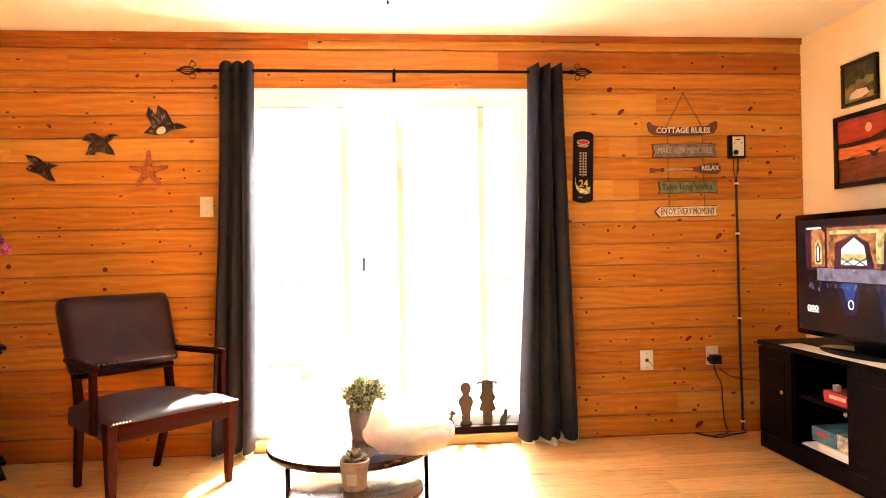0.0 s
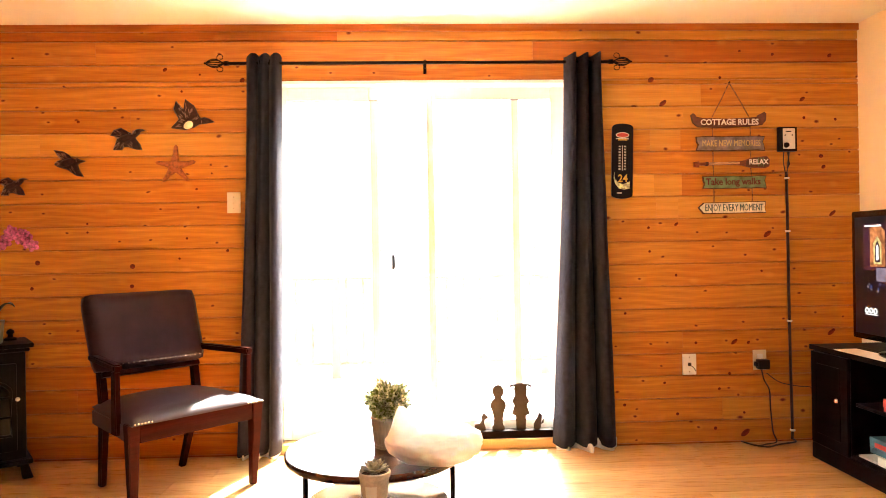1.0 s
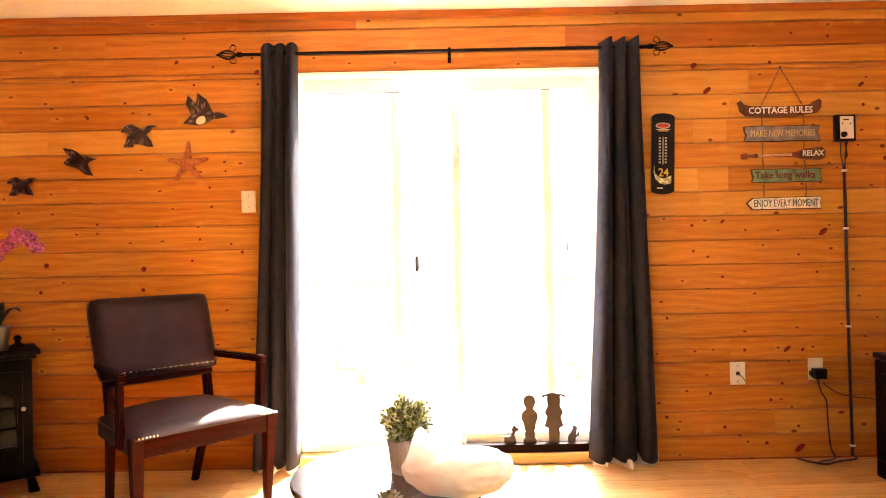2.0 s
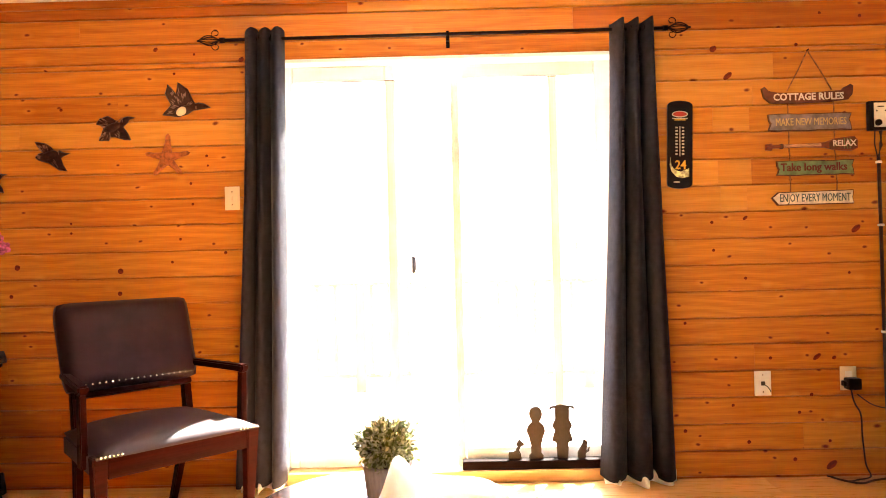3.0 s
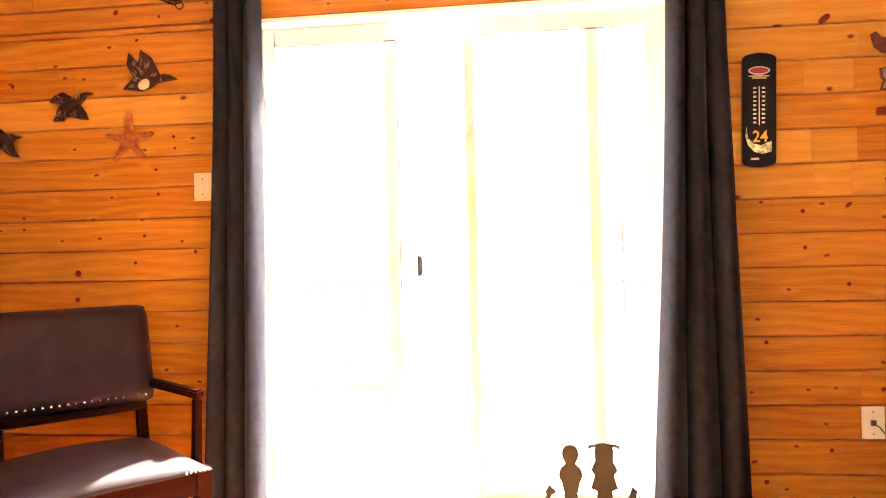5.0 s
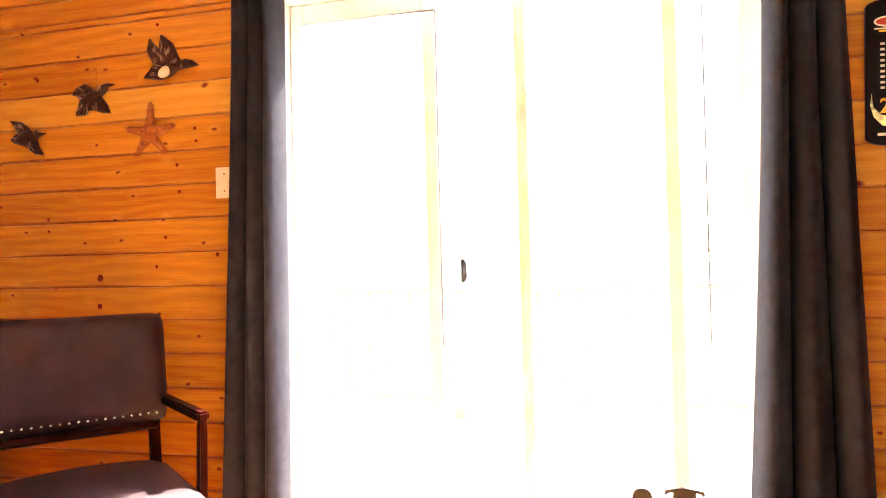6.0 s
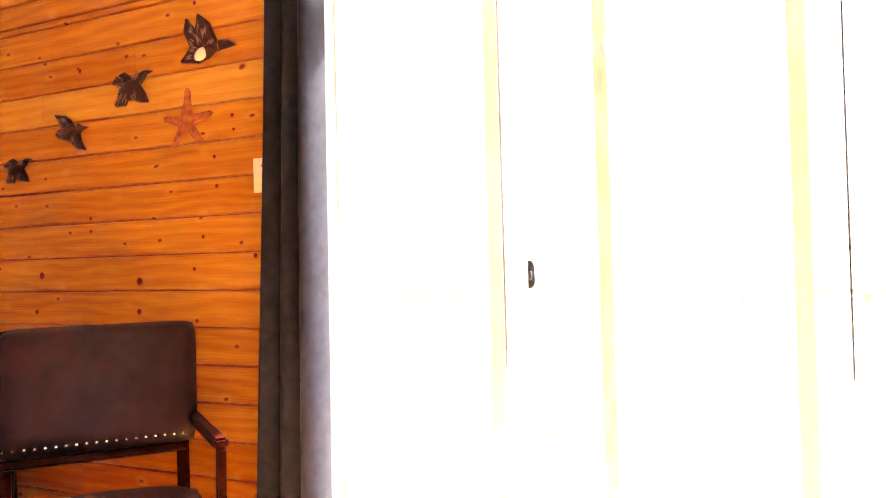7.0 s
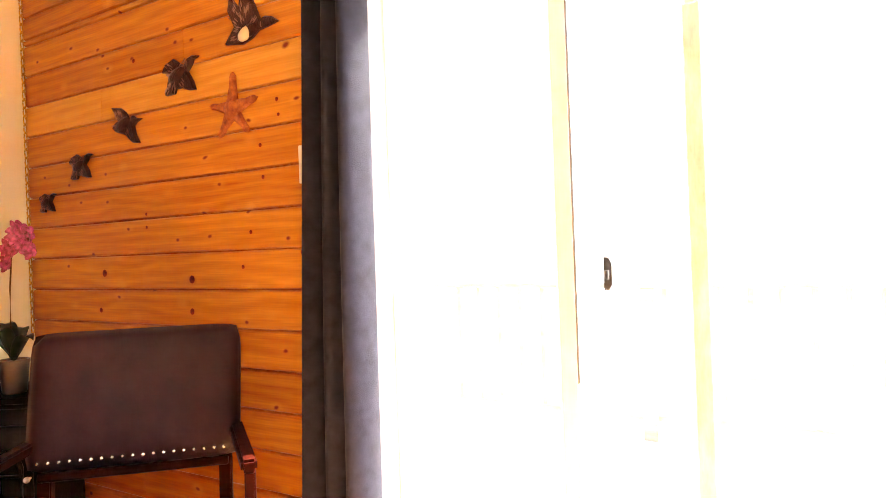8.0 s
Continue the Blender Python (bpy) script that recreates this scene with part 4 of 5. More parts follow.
for z, x in ((1.538, 3.545), (1.227, 3.547), (0.701, 3.549), (0.060, 3.557)):
    part("clip", box(B(), x - 0.012, x + 0.012, 3.928, 3.9495, z - 0.006, z + 0.006, 0.002), WHITE, cable)


def loose(name, pts, r, label):
    """A slack cord through points, smoothed."""
    out = []
    for i in range(len(pts) - 1):
        p = [Vector(pts[max(0, min(len(pts) - 1, i + k))]) for k in (-1, 0, 1, 2)]
        for s in np.linspace(0, 1, 7)[:-1]:
            out.append(0.5 * (2 * p[1] + (p[2] - p[0]) * s + (2 * p[0] - 5 * p[1] + 4 * p[2] - p[3]) * s * s + (3 * p[1] - p[0] - 3 * p[2] + p[3]) * s ** 3))
    out.append(Vector(pts[-1]))
    return solo(name, tube(B(), out, r, 6), CABLE, label, "cable")


loose("adapter_cord", [(3.365, 3.915, 0.425), (3.385, 3.925, 0.36), (3.42, 3.935, 0.30), (3.425, 3.935, 0.20), (3.435, 3.93, 0.06), (3.44, 3.90, 0.006), (3.36, 3.86, 0.005), (3.30, 3.84, 0.005), (3.24, 3.92, 0.006)], 0.004, "thin black cord hanging from the adapter to the floor")
loose("floor_cord", [(3.556, 3.93, 0.009), (3.54, 3.88, 0.007), (3.42, 3.84, 0.007), (3.34, 3.80, 0.007), (3.28, 3.84, 0.007), (3.25, 3.905, 0.006)], 0.005, "dark cord lying in a loop along the floor")
loose("loose_cable", [(3.40, 3.925, 0.40), (3.48, 3.935, 0.345), (3.58, 3.935, 0.32), (3.70, 3.93, 0.30), (3.80, 3.80, 0.22)], 0.003, "thin dark cord sagging along the wall to the cabinet")

# ---------------------------------------------------------------- thermometer
th = thing("wall_thermometer", pose(2.572, FACE, 1.648, 0, 1.5, 0) @ Matrix.Diagonal((1, 1, 1.04, 1)), "long navy metal wall thermometer with rounded ends", "thermometer")
NAVY = mat("navy_enamel", (0.003, 0.003, 0.008), 0.3, spec=0.2, vary=0.15)
RED = mat("red_print", (0.55, 0.05, 0.04), 0.4)
PRINT = mat("cream_print", (0.75, 0.66, 0.55), 0.5)
YEL = mat("yellow_print", (0.80, 0.47, 0.05), 0.4)
AMBER = mat("amber_print", (0.95, 0.74, 0.36), 0.4, vary=0.4, scale=60)
outline = [(0.062, -0.188), (0.062, 0.188)] + [(0.062 * math.cos(a), 0.188 + 0.022 * math.sin(a)) for a in np.linspace(0.3, math.pi - 0.3, 9)] + [(-0.062, 0.188), (-0.062, -0.188)] + [(0.062 * math.cos(a), -0.188 + 0.022 * math.sin(a)) for a in np.linspace(math.pi + 0.3, 2 * math.pi - 0.3, 9)]
part("body", cutout(B(), outline, 0.012, 0.006, -0.003), NAVY, th)


def oval(cx, cz, rx, rz, y, d=0.001, n=20):
    return cutout(B(), [(cx + rx * math.cos(a), cz + rz * math.sin(a)) for a in np.linspace(0, 2 * math.pi, n, endpoint=False)], d, y0=y)


bd = part("badge", oval(0, 0.146, 0.040, 0.016, -0.0092), PRINT, th, "cream and red oval badge")
part("badge_centre", oval(0, 0.146, 0.034, 0.011, -0.0104), RED, bd)
part("badge_stripe", box(B(), -0.026, 0.028, -0.0098, -0.0092, 0.116, 0.122), YEL, th)
part("badge_stripe", box(B(), -0.038, 0.038, -0.0098, -0.0092, 0.124, 0.128), PRINT, th)
part("tube", rod(B(), (0.0, -0.0115, -0.055), (0.0, -0.0115, 0.088), 0.0022), PRINT, th, "glass thermometer tube")
for s in (-1, 1):
    for k in range(9):
        z = 0.082 - 0.0158 * k
        part("scale_mark", box(B(), s * 0.010 if s > 0 else -0.022, 0.022 if s > 0 else -0.010, -0.0097, -0.0092, z - 0.0035, z + 0.0035), PRINT, th)
lettering("number", "24", 0.060, YEL, th, 0.004, -0.098, -0.0104, 0.055, "yellow number on the dial", 0.001)
part("flame", cutout(B(), [(-0.046, -0.060), (-0.041, -0.100), (-0.020, -0.122), (0.006, -0.128), (0.046, -0.112), (0.046, -0.152), (0.010, -0.160), (-0.018, -0.152), (-0.040, -0.128), (-0.050, -0.095)], 0.0008, y0=-0.0092), AMBER, th, "pale amber swoosh")
part("text_bar", box(B(), -0.030, 0.0, -0.0097, -0.0092, -0.182, -0.174), PRINT, th)

# ---------------------------------------------------------------- hanging sign of five boards
SX, SZ = 3.213, 2.100
sign = thing("hanging_sign", pose(SX, FACE, SZ), "five painted wooden boards hung on jute cord", "sign")
BROWN = mat("weathered_brown_paint", (0.13, 0.032, 0.020), 0.7, vary=0.3, scale=25)
SLATE = mat("slate_grey_paint", (0.24, 0.20, 0.20), 0.7, vary=0.25, scale=25)
GREEN = mat("sage_green_paint", (0.16, 0.26, 0.12), 0.7, vary=0.25, scale=25)
CREAMB = mat("cream_board_paint", (0.80, 0.73, 0.56), 0.7, vary=0.2, scale=25)
EDGE = mat("dark_board_edge", (0.10, 0.035, 0.015), 0.7, vary=0.3, scale=25)
HANDLE = mat("red_brown_wood_handle", (0.22, 0.042, 0.010), 0.5, vary=0.3, scale=40, stretch=(1, 6, 6))
SHAFT = mat("pale_oar_shaft", (0.62, 0.34, 0.16), 0.6, vary=0.3, scale=30, stretch=(1, 6, 6))
TEAL = mat("dark_teal_letters", (0.05, 0.09, 0.09), 0.6)
MAROON = mat("maroon_letters", (0.12, 0.012, 0.012), 0.6)
STRAW = mat("straw_letters", (0.60, 0.46, 0.20), 0.6)
OFFW = mat("off_white_letters", (0.80, 0.74, 0.64), 0.6)


def signboard(outline, paint, label):
    e = part("board", cutout(B(), outline, 0.012), EDGE, sign, label)
    xs = sum(p[0] for p in outline) / len(outline)
    zc = sum(p[1] for p in outline) / len(outline)
    w = max(p[0] for p in outline) - min(p[0] for p in outline)
    h = max(p[1] for p in outline) - min(p[1] for p in outline)
    inner = [(xs + (x - xs) * (1 - 0.010 / w), zc + (z - zc) * (1 - 0.010 / h)) for x, z in outline]
    part("painted_face", cutout(B(), inner, 0.0015, y0=-0.0122), paint, e)
    return e


def rough_board(x0, x1, z0, z1, notch, seed, point=0.0):
    r = random.Random(seed)
    top = [(x0 + (x1 - x0) * k / 8, z1 + r.uniform(-0.003, 0.002)) for k in range(9)]
    bot = [(x1 - (x1 - x0) * k / 8, z0 + r.uniform(-0.002, 0.003)) for k in range(9)]
    mid = (z0 + z1) / 2
    return top + [(x1 - notch, mid + 0.008), (x1 - notch * 0.4, mid - 0.010)] + bot + [(x0 + notch - point, mid - 0.006), (x0 + notch * 0.3 - point, mid + 0.010)]


canoe = [(-0.233, -0.186), (-0.218, -0.176), (-0.204, -0.196), (-0.16, -0.206), (0, -0.210), (0.16, -0.202), (0.168, -0.190), (0.205, -0.172), (0.217, -0.182), (0.214, -0.220), (0.192, -0.248), (0.10, -0.258), (-0.08, -0.262), (-0.19, -0.258), (-0.222, -0.232)]
b1 = signboard(list(reversed(canoe)), BROWN, "brown canoe-shaped board")
lettering("lettering", "COTTAGE RULES", 0.048, OFFW, b1, -0.005, -0.232, -0.0155, 0.345, "off-white lettering", 0.0012)
b2 = signboard(list(reversed(rough_board(-0.204, 0.206, -0.398, -0.312, 0.012, 1))), SLATE, "slate-grey board with ragged ends")
lettering("lettering", "MAKE NEW MEMORIES", 0.052, STRAW, b2, 0.004, -0.356, -0.0155, 0.345, "straw-coloured lettering")
oar = [(-0.218, -0.462), (-0.190, -0.458), (-0.186, -0.466), (-0.02, -0.462), (0.07, -0.458), (0.12, -0.440), (0.215, -0.430), (0.232, -0.452), (0.230, -0.490), (0.205, -0.502), (0.12, -0.498), (0.07, -0.484), (-0.02, -0.480), (-0.186, -0.482), (-0.190, -0.492), (-0.218, -0.490)]
b3 = part("oar", cutout(B(), list(reversed(oar)), 0.014, 0.002, 0.002), HANDLE, sign, "red-brown wooden oar")
part("blade_paint", cutout(B(), [(0.09, -0.492), (0.205, -0.496), (0.226, -0.484), (0.226, -0.456), (0.212, -0.436), (0.12, -0.446), (0.09, -0.458)], 0.001, y0=-0.0162), EDGE, b3)
part("shaft", cutout(B(), [(-0.132, -0.480), (0.05, -0.478), (0.05, -0.464), (-0.132, -0.466)], 0.003, y0=-0.0158), SHAFT, b3, "pale worn shaft of the oar")
part("collar", box(B(), -0.150, -0.135, -0.0175, -0.002, -0.486, -0.462, 0.002), EDGE, b3)
lettering("lettering", "RELAX", 0.042, OFFW, b3, 0.163, -0.466, -0.0178, 0.115, "off-white lettering", 0.001)
for x in (0.163, 0.177, 0.191):
    part("blade_mark", box(B(), x - 0.002, x + 0.002, -0.0180, -0.0174, -0.492, -0.440), GREEN, b3)
b4 = signboard(list(reversed(rough_board(-0.168, 0.212, -0.620, -0.544, 0.010, 3))), GREEN, "sage green board with ragged ends")
lettering("lettering", "Take long walks", 0.054, MAROON, b4, 0.012, -0.580, -0.0155, 0.325, "maroon lettering", 0.001)
arrow = [(-0.197, -0.728), (-0.165, -0.700), (0.205, -0.694), (0.204, -0.716), (0.200, -0.730), (0.206, -0.764), (-0.168, -0.766)]
b5 = signboard(list(reversed(arrow)), CREAMB, "cream arrow-shaped board")
lettering("lettering", "ENJOY EVERY MOMENT", 0.056, TEAL, b5, 0.014, -0.732, -0.0155, 0.345, "dark teal lettering")
for p, q in (((0, 0), (-0.106, -0.200)), ((0, 0), (0.114, -0.198)), ((-0.106, -0.255), (-0.104, -0.318)), ((0.120, -0.255), (0.120, -0.318)), ((-0.104, -0.392), (-0.104, -0.466)),
             ((0.120, -0.392), (0.120, -0.440)), ((-0.104, -0.480), (-0.102, -0.550)), ((0.120, -0.498), (0.124, -0.550)), ((-0.102, -0.614), (-0.102, -0.704)), ((0.126, -0.614), (0.126, -0.700))):
    part("cord", tube(B(), [(p[0], -0.006, p[1]), ((p[0] + q[0]) / 2 + 0.002, -0.007, (p[1] + q[1]) / 2), (q[0], -0.006, q[1])], 0.0032, 6), ROPE, sign)
part("nail", rod(B(), (0, 0, 0.001), (0, -0.016, 0.003), 0.004), IRON, sign)

# ---------------------------------------------------------------- pictures on the cream wall
FRAME_BLACK = mat("black_picture_frame", (0.010, 0.006, 0.005), 0.35, vary=0.2)


def framed(y_left, z0, w, h, bar_w, label):
    p = thing("framed_picture", pose(WX1 - 0.0005, y_left, z0, 0, 0, -90), label, "picture", "pictures on the cream wall")
    part("frame", box(B(), 0, w, -0.022, 0, h - bar_w, h, 0.003), FRAME_BLACK, p)
    part("frame", box(B(), 0, w, -0.022, 0, 0, bar_w, 0.003), FRAME_BLACK, p)
    part("frame", box(B(), 0, bar_w, -0.0215, 0, bar_w + 0.0005, h - bar_w - 0.0005, 0.003), FRAME_BLACK, p)
    part("frame", box(B(), w - bar_w, w, -0.0215, 0, bar_w + 0.0005, h - bar_w - 0.0005, 0.003), FRAME_BLACK, p)
    return p


MEADOW = mat("landscape_print", (0.26, 0.23, 0.08), 0.5, vary=0.3, scale=14, dark=(0.07, 0.06, 0.03))
p1 = framed(3.548, 1.920, 0.286, 0.248, 0.022, "small landscape print in a slim black frame")
part("print", box(B(), 0.0225, 0.2635, -0.012, -0.002, 0.0225, 0.2255), MEADOW, p1, "olive and brown landscape print")
WOODS = mat("dark_green_print", (0.050, 0.052, 0.022), 0.5, vary=0.5, scale=40)
part("print_woods", cutout(B(), [(0.024, 0.225), (0.024, 0.115), (0.05, 0.105), (0.075, 0.125), (0.10, 0.118), (0.135, 0.140), (0.17, 0.128), (0.20, 0.150), (0.262, 0.135), (0.262, 0.225)], 0.0006, y0=-0.0122), WOODS, p1)
part("print_bank", cutout(B(), [(0.15, 0.075), (0.20, 0.095), (0.262, 0.105), (0.262, 0.06), (0.20, 0.055)], 0.0006, y0=-0.0122), WOODS, p1)
part("print_shape", cutout(B(), [(0.06, 0.04), (0.16, 0.035), (0.22, 0.05), (0.20, 0.08), (0.12, 0.085), (0.08, 0.07)], 0.0008, y0=-0.0122), PRINT, p1)
DUSK = mat("sunset_red_print", (0.42, 0.045, 0.025), 0.45, vary=0.25, scale=9, stretch=(1, 1, 4))
SEA = mat("sunset_sea_print", (0.20, 0.050, 0.025), 0.45, vary=0.35, scale=10, stretch=(1, 1, 7))
GLOWP = mat("sunset_orange_print", (0.75, 0.20, 0.06), 0.45, vary=0.3, scale=9, stretch=(1, 1, 6))
INK = mat("dark_silhouette_print", (0.018, 0.006, 0.008), 0.5)
SUNP = mat("pale_sun_print", (0.85, 0.62, 0.28), 0.45, vary=0.1)
p2 = framed(3.622, 1.468, 0.58, 0.412, 0.030, "sunset seascape print in a wide black frame")
part("print", box(B(), 0.031, 0.549, -0.010, -0.002, 0.031, 0.381), DUSK, p2, "red sunset sky")
part("print_sea", box(B(), 0.0315, 0.5485, -0.0112, -0.0102, 0.0315, 0.165), SEA, p2)
part("print_horizon", box(B(), 0.0315, 0.5485, -0.0118, -0.0114, 0.165, 0.225), GLOWP, p2)
part("print_sun", oval(0.28, 0.315, 0.026, 0.026, -0.0104), SUNP, p2)
part("print_cloud", cutout(B(), [(0.033, 0.232), (0.16, 0.226), (0.32, 0.232), (0.54, 0.238), (0.54, 0.330), (0.46, 0.325), (0.40, 0.280), (0.30, 0.256), (0.12, 0.250), (0.033, 0.256)], 0.0006, y0=-0.0120), INK, p2)
part("print_shape", cutout(B(), [(0.25, 0.19), (0.29, 0.175), (0.31, 0.15), (0.34, 0.15), (0.35, 0.175), (0.39, 0.195), (0.34, 0.186), (0.32, 0.176), (0.30, 0.186)], 0.0006, y0=-0.0120), INK, p2)
part("print_shape", cutout(B(), [(0.09, 0.15), (0.12, 0.165), (0.17, 0.168), (0.18, 0.15)], 0.0006, y0=-0.0120), INK, p2)

# ---------------------------------------------------------------- cabinet, television and what the cabinet holds
cab = thing("tv_cabinet", pose(3.50, 3.616, 0, 0, 0, -90), "dark espresso wood television cabinet with an open middle bay", "cabinet")
CW, CD, CH = 1.07, 0.462, 0.61
part("top", box(B(), -0.012, CW + 0.012, -0.018, CD, CH - 0.028, CH, 0.006, 2), ESPRESSO, cab)
part("plinth", box(B(), -0.008, CW + 0.008, -0.010, CD, 0.001, 0.085, 0.006, 2), ESPRESSO, cab)
part("bottom", box(B(), 0.018, CW - 0.018, 0.004, CD - 0.012, 0.0855, 0.105), ESPRESSO, cab)
for x in (0.0, 0.304, 0.748, CW - 0.018):
    part("upright", box(B(), x, x + 0.018, 0.001, CD - 0.012, 0.106, CH - 0.029), ESPRESSO, cab)
part("back_panel", box(B(), 0.018, CW - 0.018, CD - 0.0115, CD - 0.003, 0.106, CH - 0.029), ESPRESSO, cab)
part("shelf", box(B(), 0.3225, 0.7475, 0.02, CD - 0.013, 0.345, 0.362, 0.002), ESPRESSO, cab)
for x0, x1, kx in ((0.004, 0.318, 0.262), (0.752, CW - 0.004, 0.775)):
    d = part("door", box(B(), x0, x1, -0.018, 0.0, 0.09, CH - 0.032, 0.003), ESPRESSO, cab)
    part("door_panel", box(B(), x0 + 0.055, x1 - 0.055, -0.022, -0.0185, 0.15, CH - 0.09, 0.003), ESPRESSO, d)
    part("knob", ball(rod(B(), (kx, -0.019, 0.36), (kx, -0.032, 0.36), 0.005), (kx, -0.038, 0.36), 0.013), STUD, d, "round pale metal knob")

runner = solo("table_runner", box(B(), 3.478, 3.60, 2.60, 3.40, CH + 0.0004, CH + 0.004, 0.0015), PAPER, "white cloth runner under the television", "cloth")

tv = thing("television", pose(3.655, 3.502, CH + 0.0045, 0, 0, -90), "black flat-screen television switched on, on an oval stand", "television")
part("bezel", box(B(), 0, 1.105, -0.008, 0.045, 0.045, 0.700, 0.010, 2), GLOSS_BLACK, tv)
part("housing", box(B(), 0.14, 0.965, 0.0455, 0.09, 0.10, 0.62, 0.02, 2), BLACK, tv)
bm = B()
lathe(bm, [(0.5, 0.0), (0.5, 0.006), (0.47, 0.012), (0.06, 0.016)], 48)
bmesh.ops.transform(bm, matrix=pose(0.5525, -0.005, 0) @ Matrix.Diagonal((0.60, 0.27, 1, 1)), verts=bm.verts)
part("stand", bm, GLOSS_BLACK, tv)
part("neck", box(B(), 0.44, 0.665, 0.010, 0.050, 0.014, 0.0448, 0.004), GLOSS_BLACK, tv)


def screen(name, color, strength, noise_scale=20, vary=0.2):
    return mat(name, color, 0.3, vary=vary, scale=noise_scale, emit=strength)


EM = 0.026
DARKS = screen("screen_dark", (0.0015, 0.0014, 0.003), EM, 30, 0.5)
NIGHT = screen("screen_blue", (0.004, 0.009, 0.040), EM, 7, 0.8)
STAGE = screen("screen_stage", (0.58, 0.20, 0.07), EM, 32, 0.5)
PURPLE = screen("screen_purple", (0.060, 0.014, 0.030), EM, 18, 0.5)
BRIGHT = screen("screen_bright", (1.0, 0.96, 0.90), EM * 1.4, 10, 0.05)
AMBERS = screen("screen_amber", (0.95, 0.58, 0.22), EM * 1.1, 30, 0.35)
BEAM = screen("screen_beam", (0.035, 0.070, 0.26), EM, 8, 0.5)
FLOORS = screen("screen_floor", (0.30, 0.23, 0.29), EM, 20, 0.3)
sc = part("screen", box(B(), 0.030, 1.075, -0.0095, -0.0082, 0.075, 0.668), DARKS, tv, "lit screen with a bright stage picture")


def on_screen(shape, material, layer):
    part("picture_patch", cutout(B(), shape, 0.0004, y0=-0.0096 - 0.0006 * layer), material, sc)


def rect(x0, x1, z0, z1):
    return [(x0, z0), (x1, z0), (x1, z1), (x0, z1)]


on_screen(rect(0.098, 1.065, 0.40, 0.633), PURPLE, 0)
on_screen(rect(0.28, 1.05, 0.415, 0.622), STAGE, 1)
on_screen(rect(0.30, 1.04, 0.585, 0.605), AMBERS, 2)
on_screen(rect(0.196, 1.06, 0.345, 0.412), FLOORS, 1)
on_screen([(0.150, 0.417), (0.262, 0.419), (0.262, 0.597), (0.208, 0.632), (0.150, 0.610)], STAGE, 1)
on_screen([(0.178, 0.43), (0.236, 0.43), (0.236, 0.535), (0.207, 0.570), (0.178, 0.535)], AMBERS, 2)
on_screen([(0.190, 0.44), (0.224, 0.44), (0.224, 0.520), (0.207, 0.548), (0.190, 0.520)], PURPLE, 3)
on_screen([(0.198, 0.45), (0.216, 0.45), (0.216, 0.515), (0.207, 0.530), (0.198, 0.515)], BRIGHT, 4)
for shift in (0.0, 0.33):
    on_screen([(0.336 + shift, 0.409), (0.350 + shift, 0.542), (0.487 + shift, 0.582), (0.590 + shift, 0.540), (0.626 + shift, 0.416)], PURPLE, 3 if shift else 4)
on_screen([(0.390, 0.43), (0.395, 0.513), (0.488, 0.566), (0.560, 0.523), (0.578, 0.43)], BRIGHT, 5)
on_screen(rect(0.394, 0.572, 0.452, 0.486), AMBERS, 6)
on_screen(rect(0.640, 0.690, 0.440, 0.585), AMBERS, 5)
for x0, x1 in ((0.395, 0.480), (0.575, 0.490)):
    for z0, z1 in ((0.425, 0.462), (0.462, 0.425)):
        on_screen([(x0, z0), (x1, z1), (x1, z1 + 0.007), (x0, z0 + 0.007)], PURPLE, 7)
on_screen([(0.324, 0.339), (0.534, 0.343), (0.510, 0.25), (0.490, 0.185), (0.415, 0.180), (0.375, 0.26)], NIGHT, 1)
on_screen([(0.385, 0.338), (0.500, 0.340), (0.480, 0.255), (0.425, 0.250)], BEAM, 2)
on_screen([(0.68, 0.15), (0.90, 0.14), (0.96, 0.34), (0.64, 0.34)], NIGHT, 1)
on_screen(rect(0.112, 0.235, 0.617, 0.626), BRIGHT, 3)
for x in (0.110, 0.142, 0.174):
    glyph = [(x + 0.013 + 0.011 * math.cos(a), -0.0125, 0.196 + 0.012 * math.sin(a)) for a in np.linspace(0, 2 * math.pi, 14, endpoint=False)]
    part("picture_patch", tube(B(), glyph, 0.003, 5, True), BRIGHT, sc)
on_screen(rect(0.110, 0.205, 0.174, 0.179), BRIGHT, 3)
ring = [(0.458 + 0.018 * math.cos(a), -0.0125, 0.233 + 0.022 * math.sin(a)) for a in np.linspace(0, 2 * math.pi, 20, endpoint=False)]
part("picture_patch", tube(B(), ring, 0.0025, 5, True), BRIGHT, sc)
rng = random.Random(4)
for k in range(46):
    x, z = rng.uniform(0.11, 1.04), 0.325 - abs(rng.gauss(0, 0.022))
    on_screen(rect(x, x + rng.uniform(0.004, 0.012), z, z + rng.uniform(0.006, 0.016)), FLOORS if k % 3 else BEAM, 3)
for k in range(9):
    x, z = rng.uniform(0.45, 1.0), rng.uniform(0.125, 0.15)
    on_screen(rect(x, x + 0.012, z, z + 0.006), STAGE, 3)


def game_box(name, x0, y0, z0, w, d, h, material, label, turn=0.0, stripe=None):
    g = thing(name, pose(x0, y0, z0, 0, 0, -90 + turn), label, "box")
    part("lid", box(B(), 0, w, 0, d, h * 0.35 + 0.0005, h, 0.0015), material, g)
    part("base", box(B(), 0.002, w - 0.002, 0.002, d - 0.002, 0, h * 0.35), material, g)
    if stripe:
        part("text_bar", box(B(), w * 0.2, w * 0.7, -0.001, -0.0002, h * 0.45, h * 0.75), stripe, g)
    return g


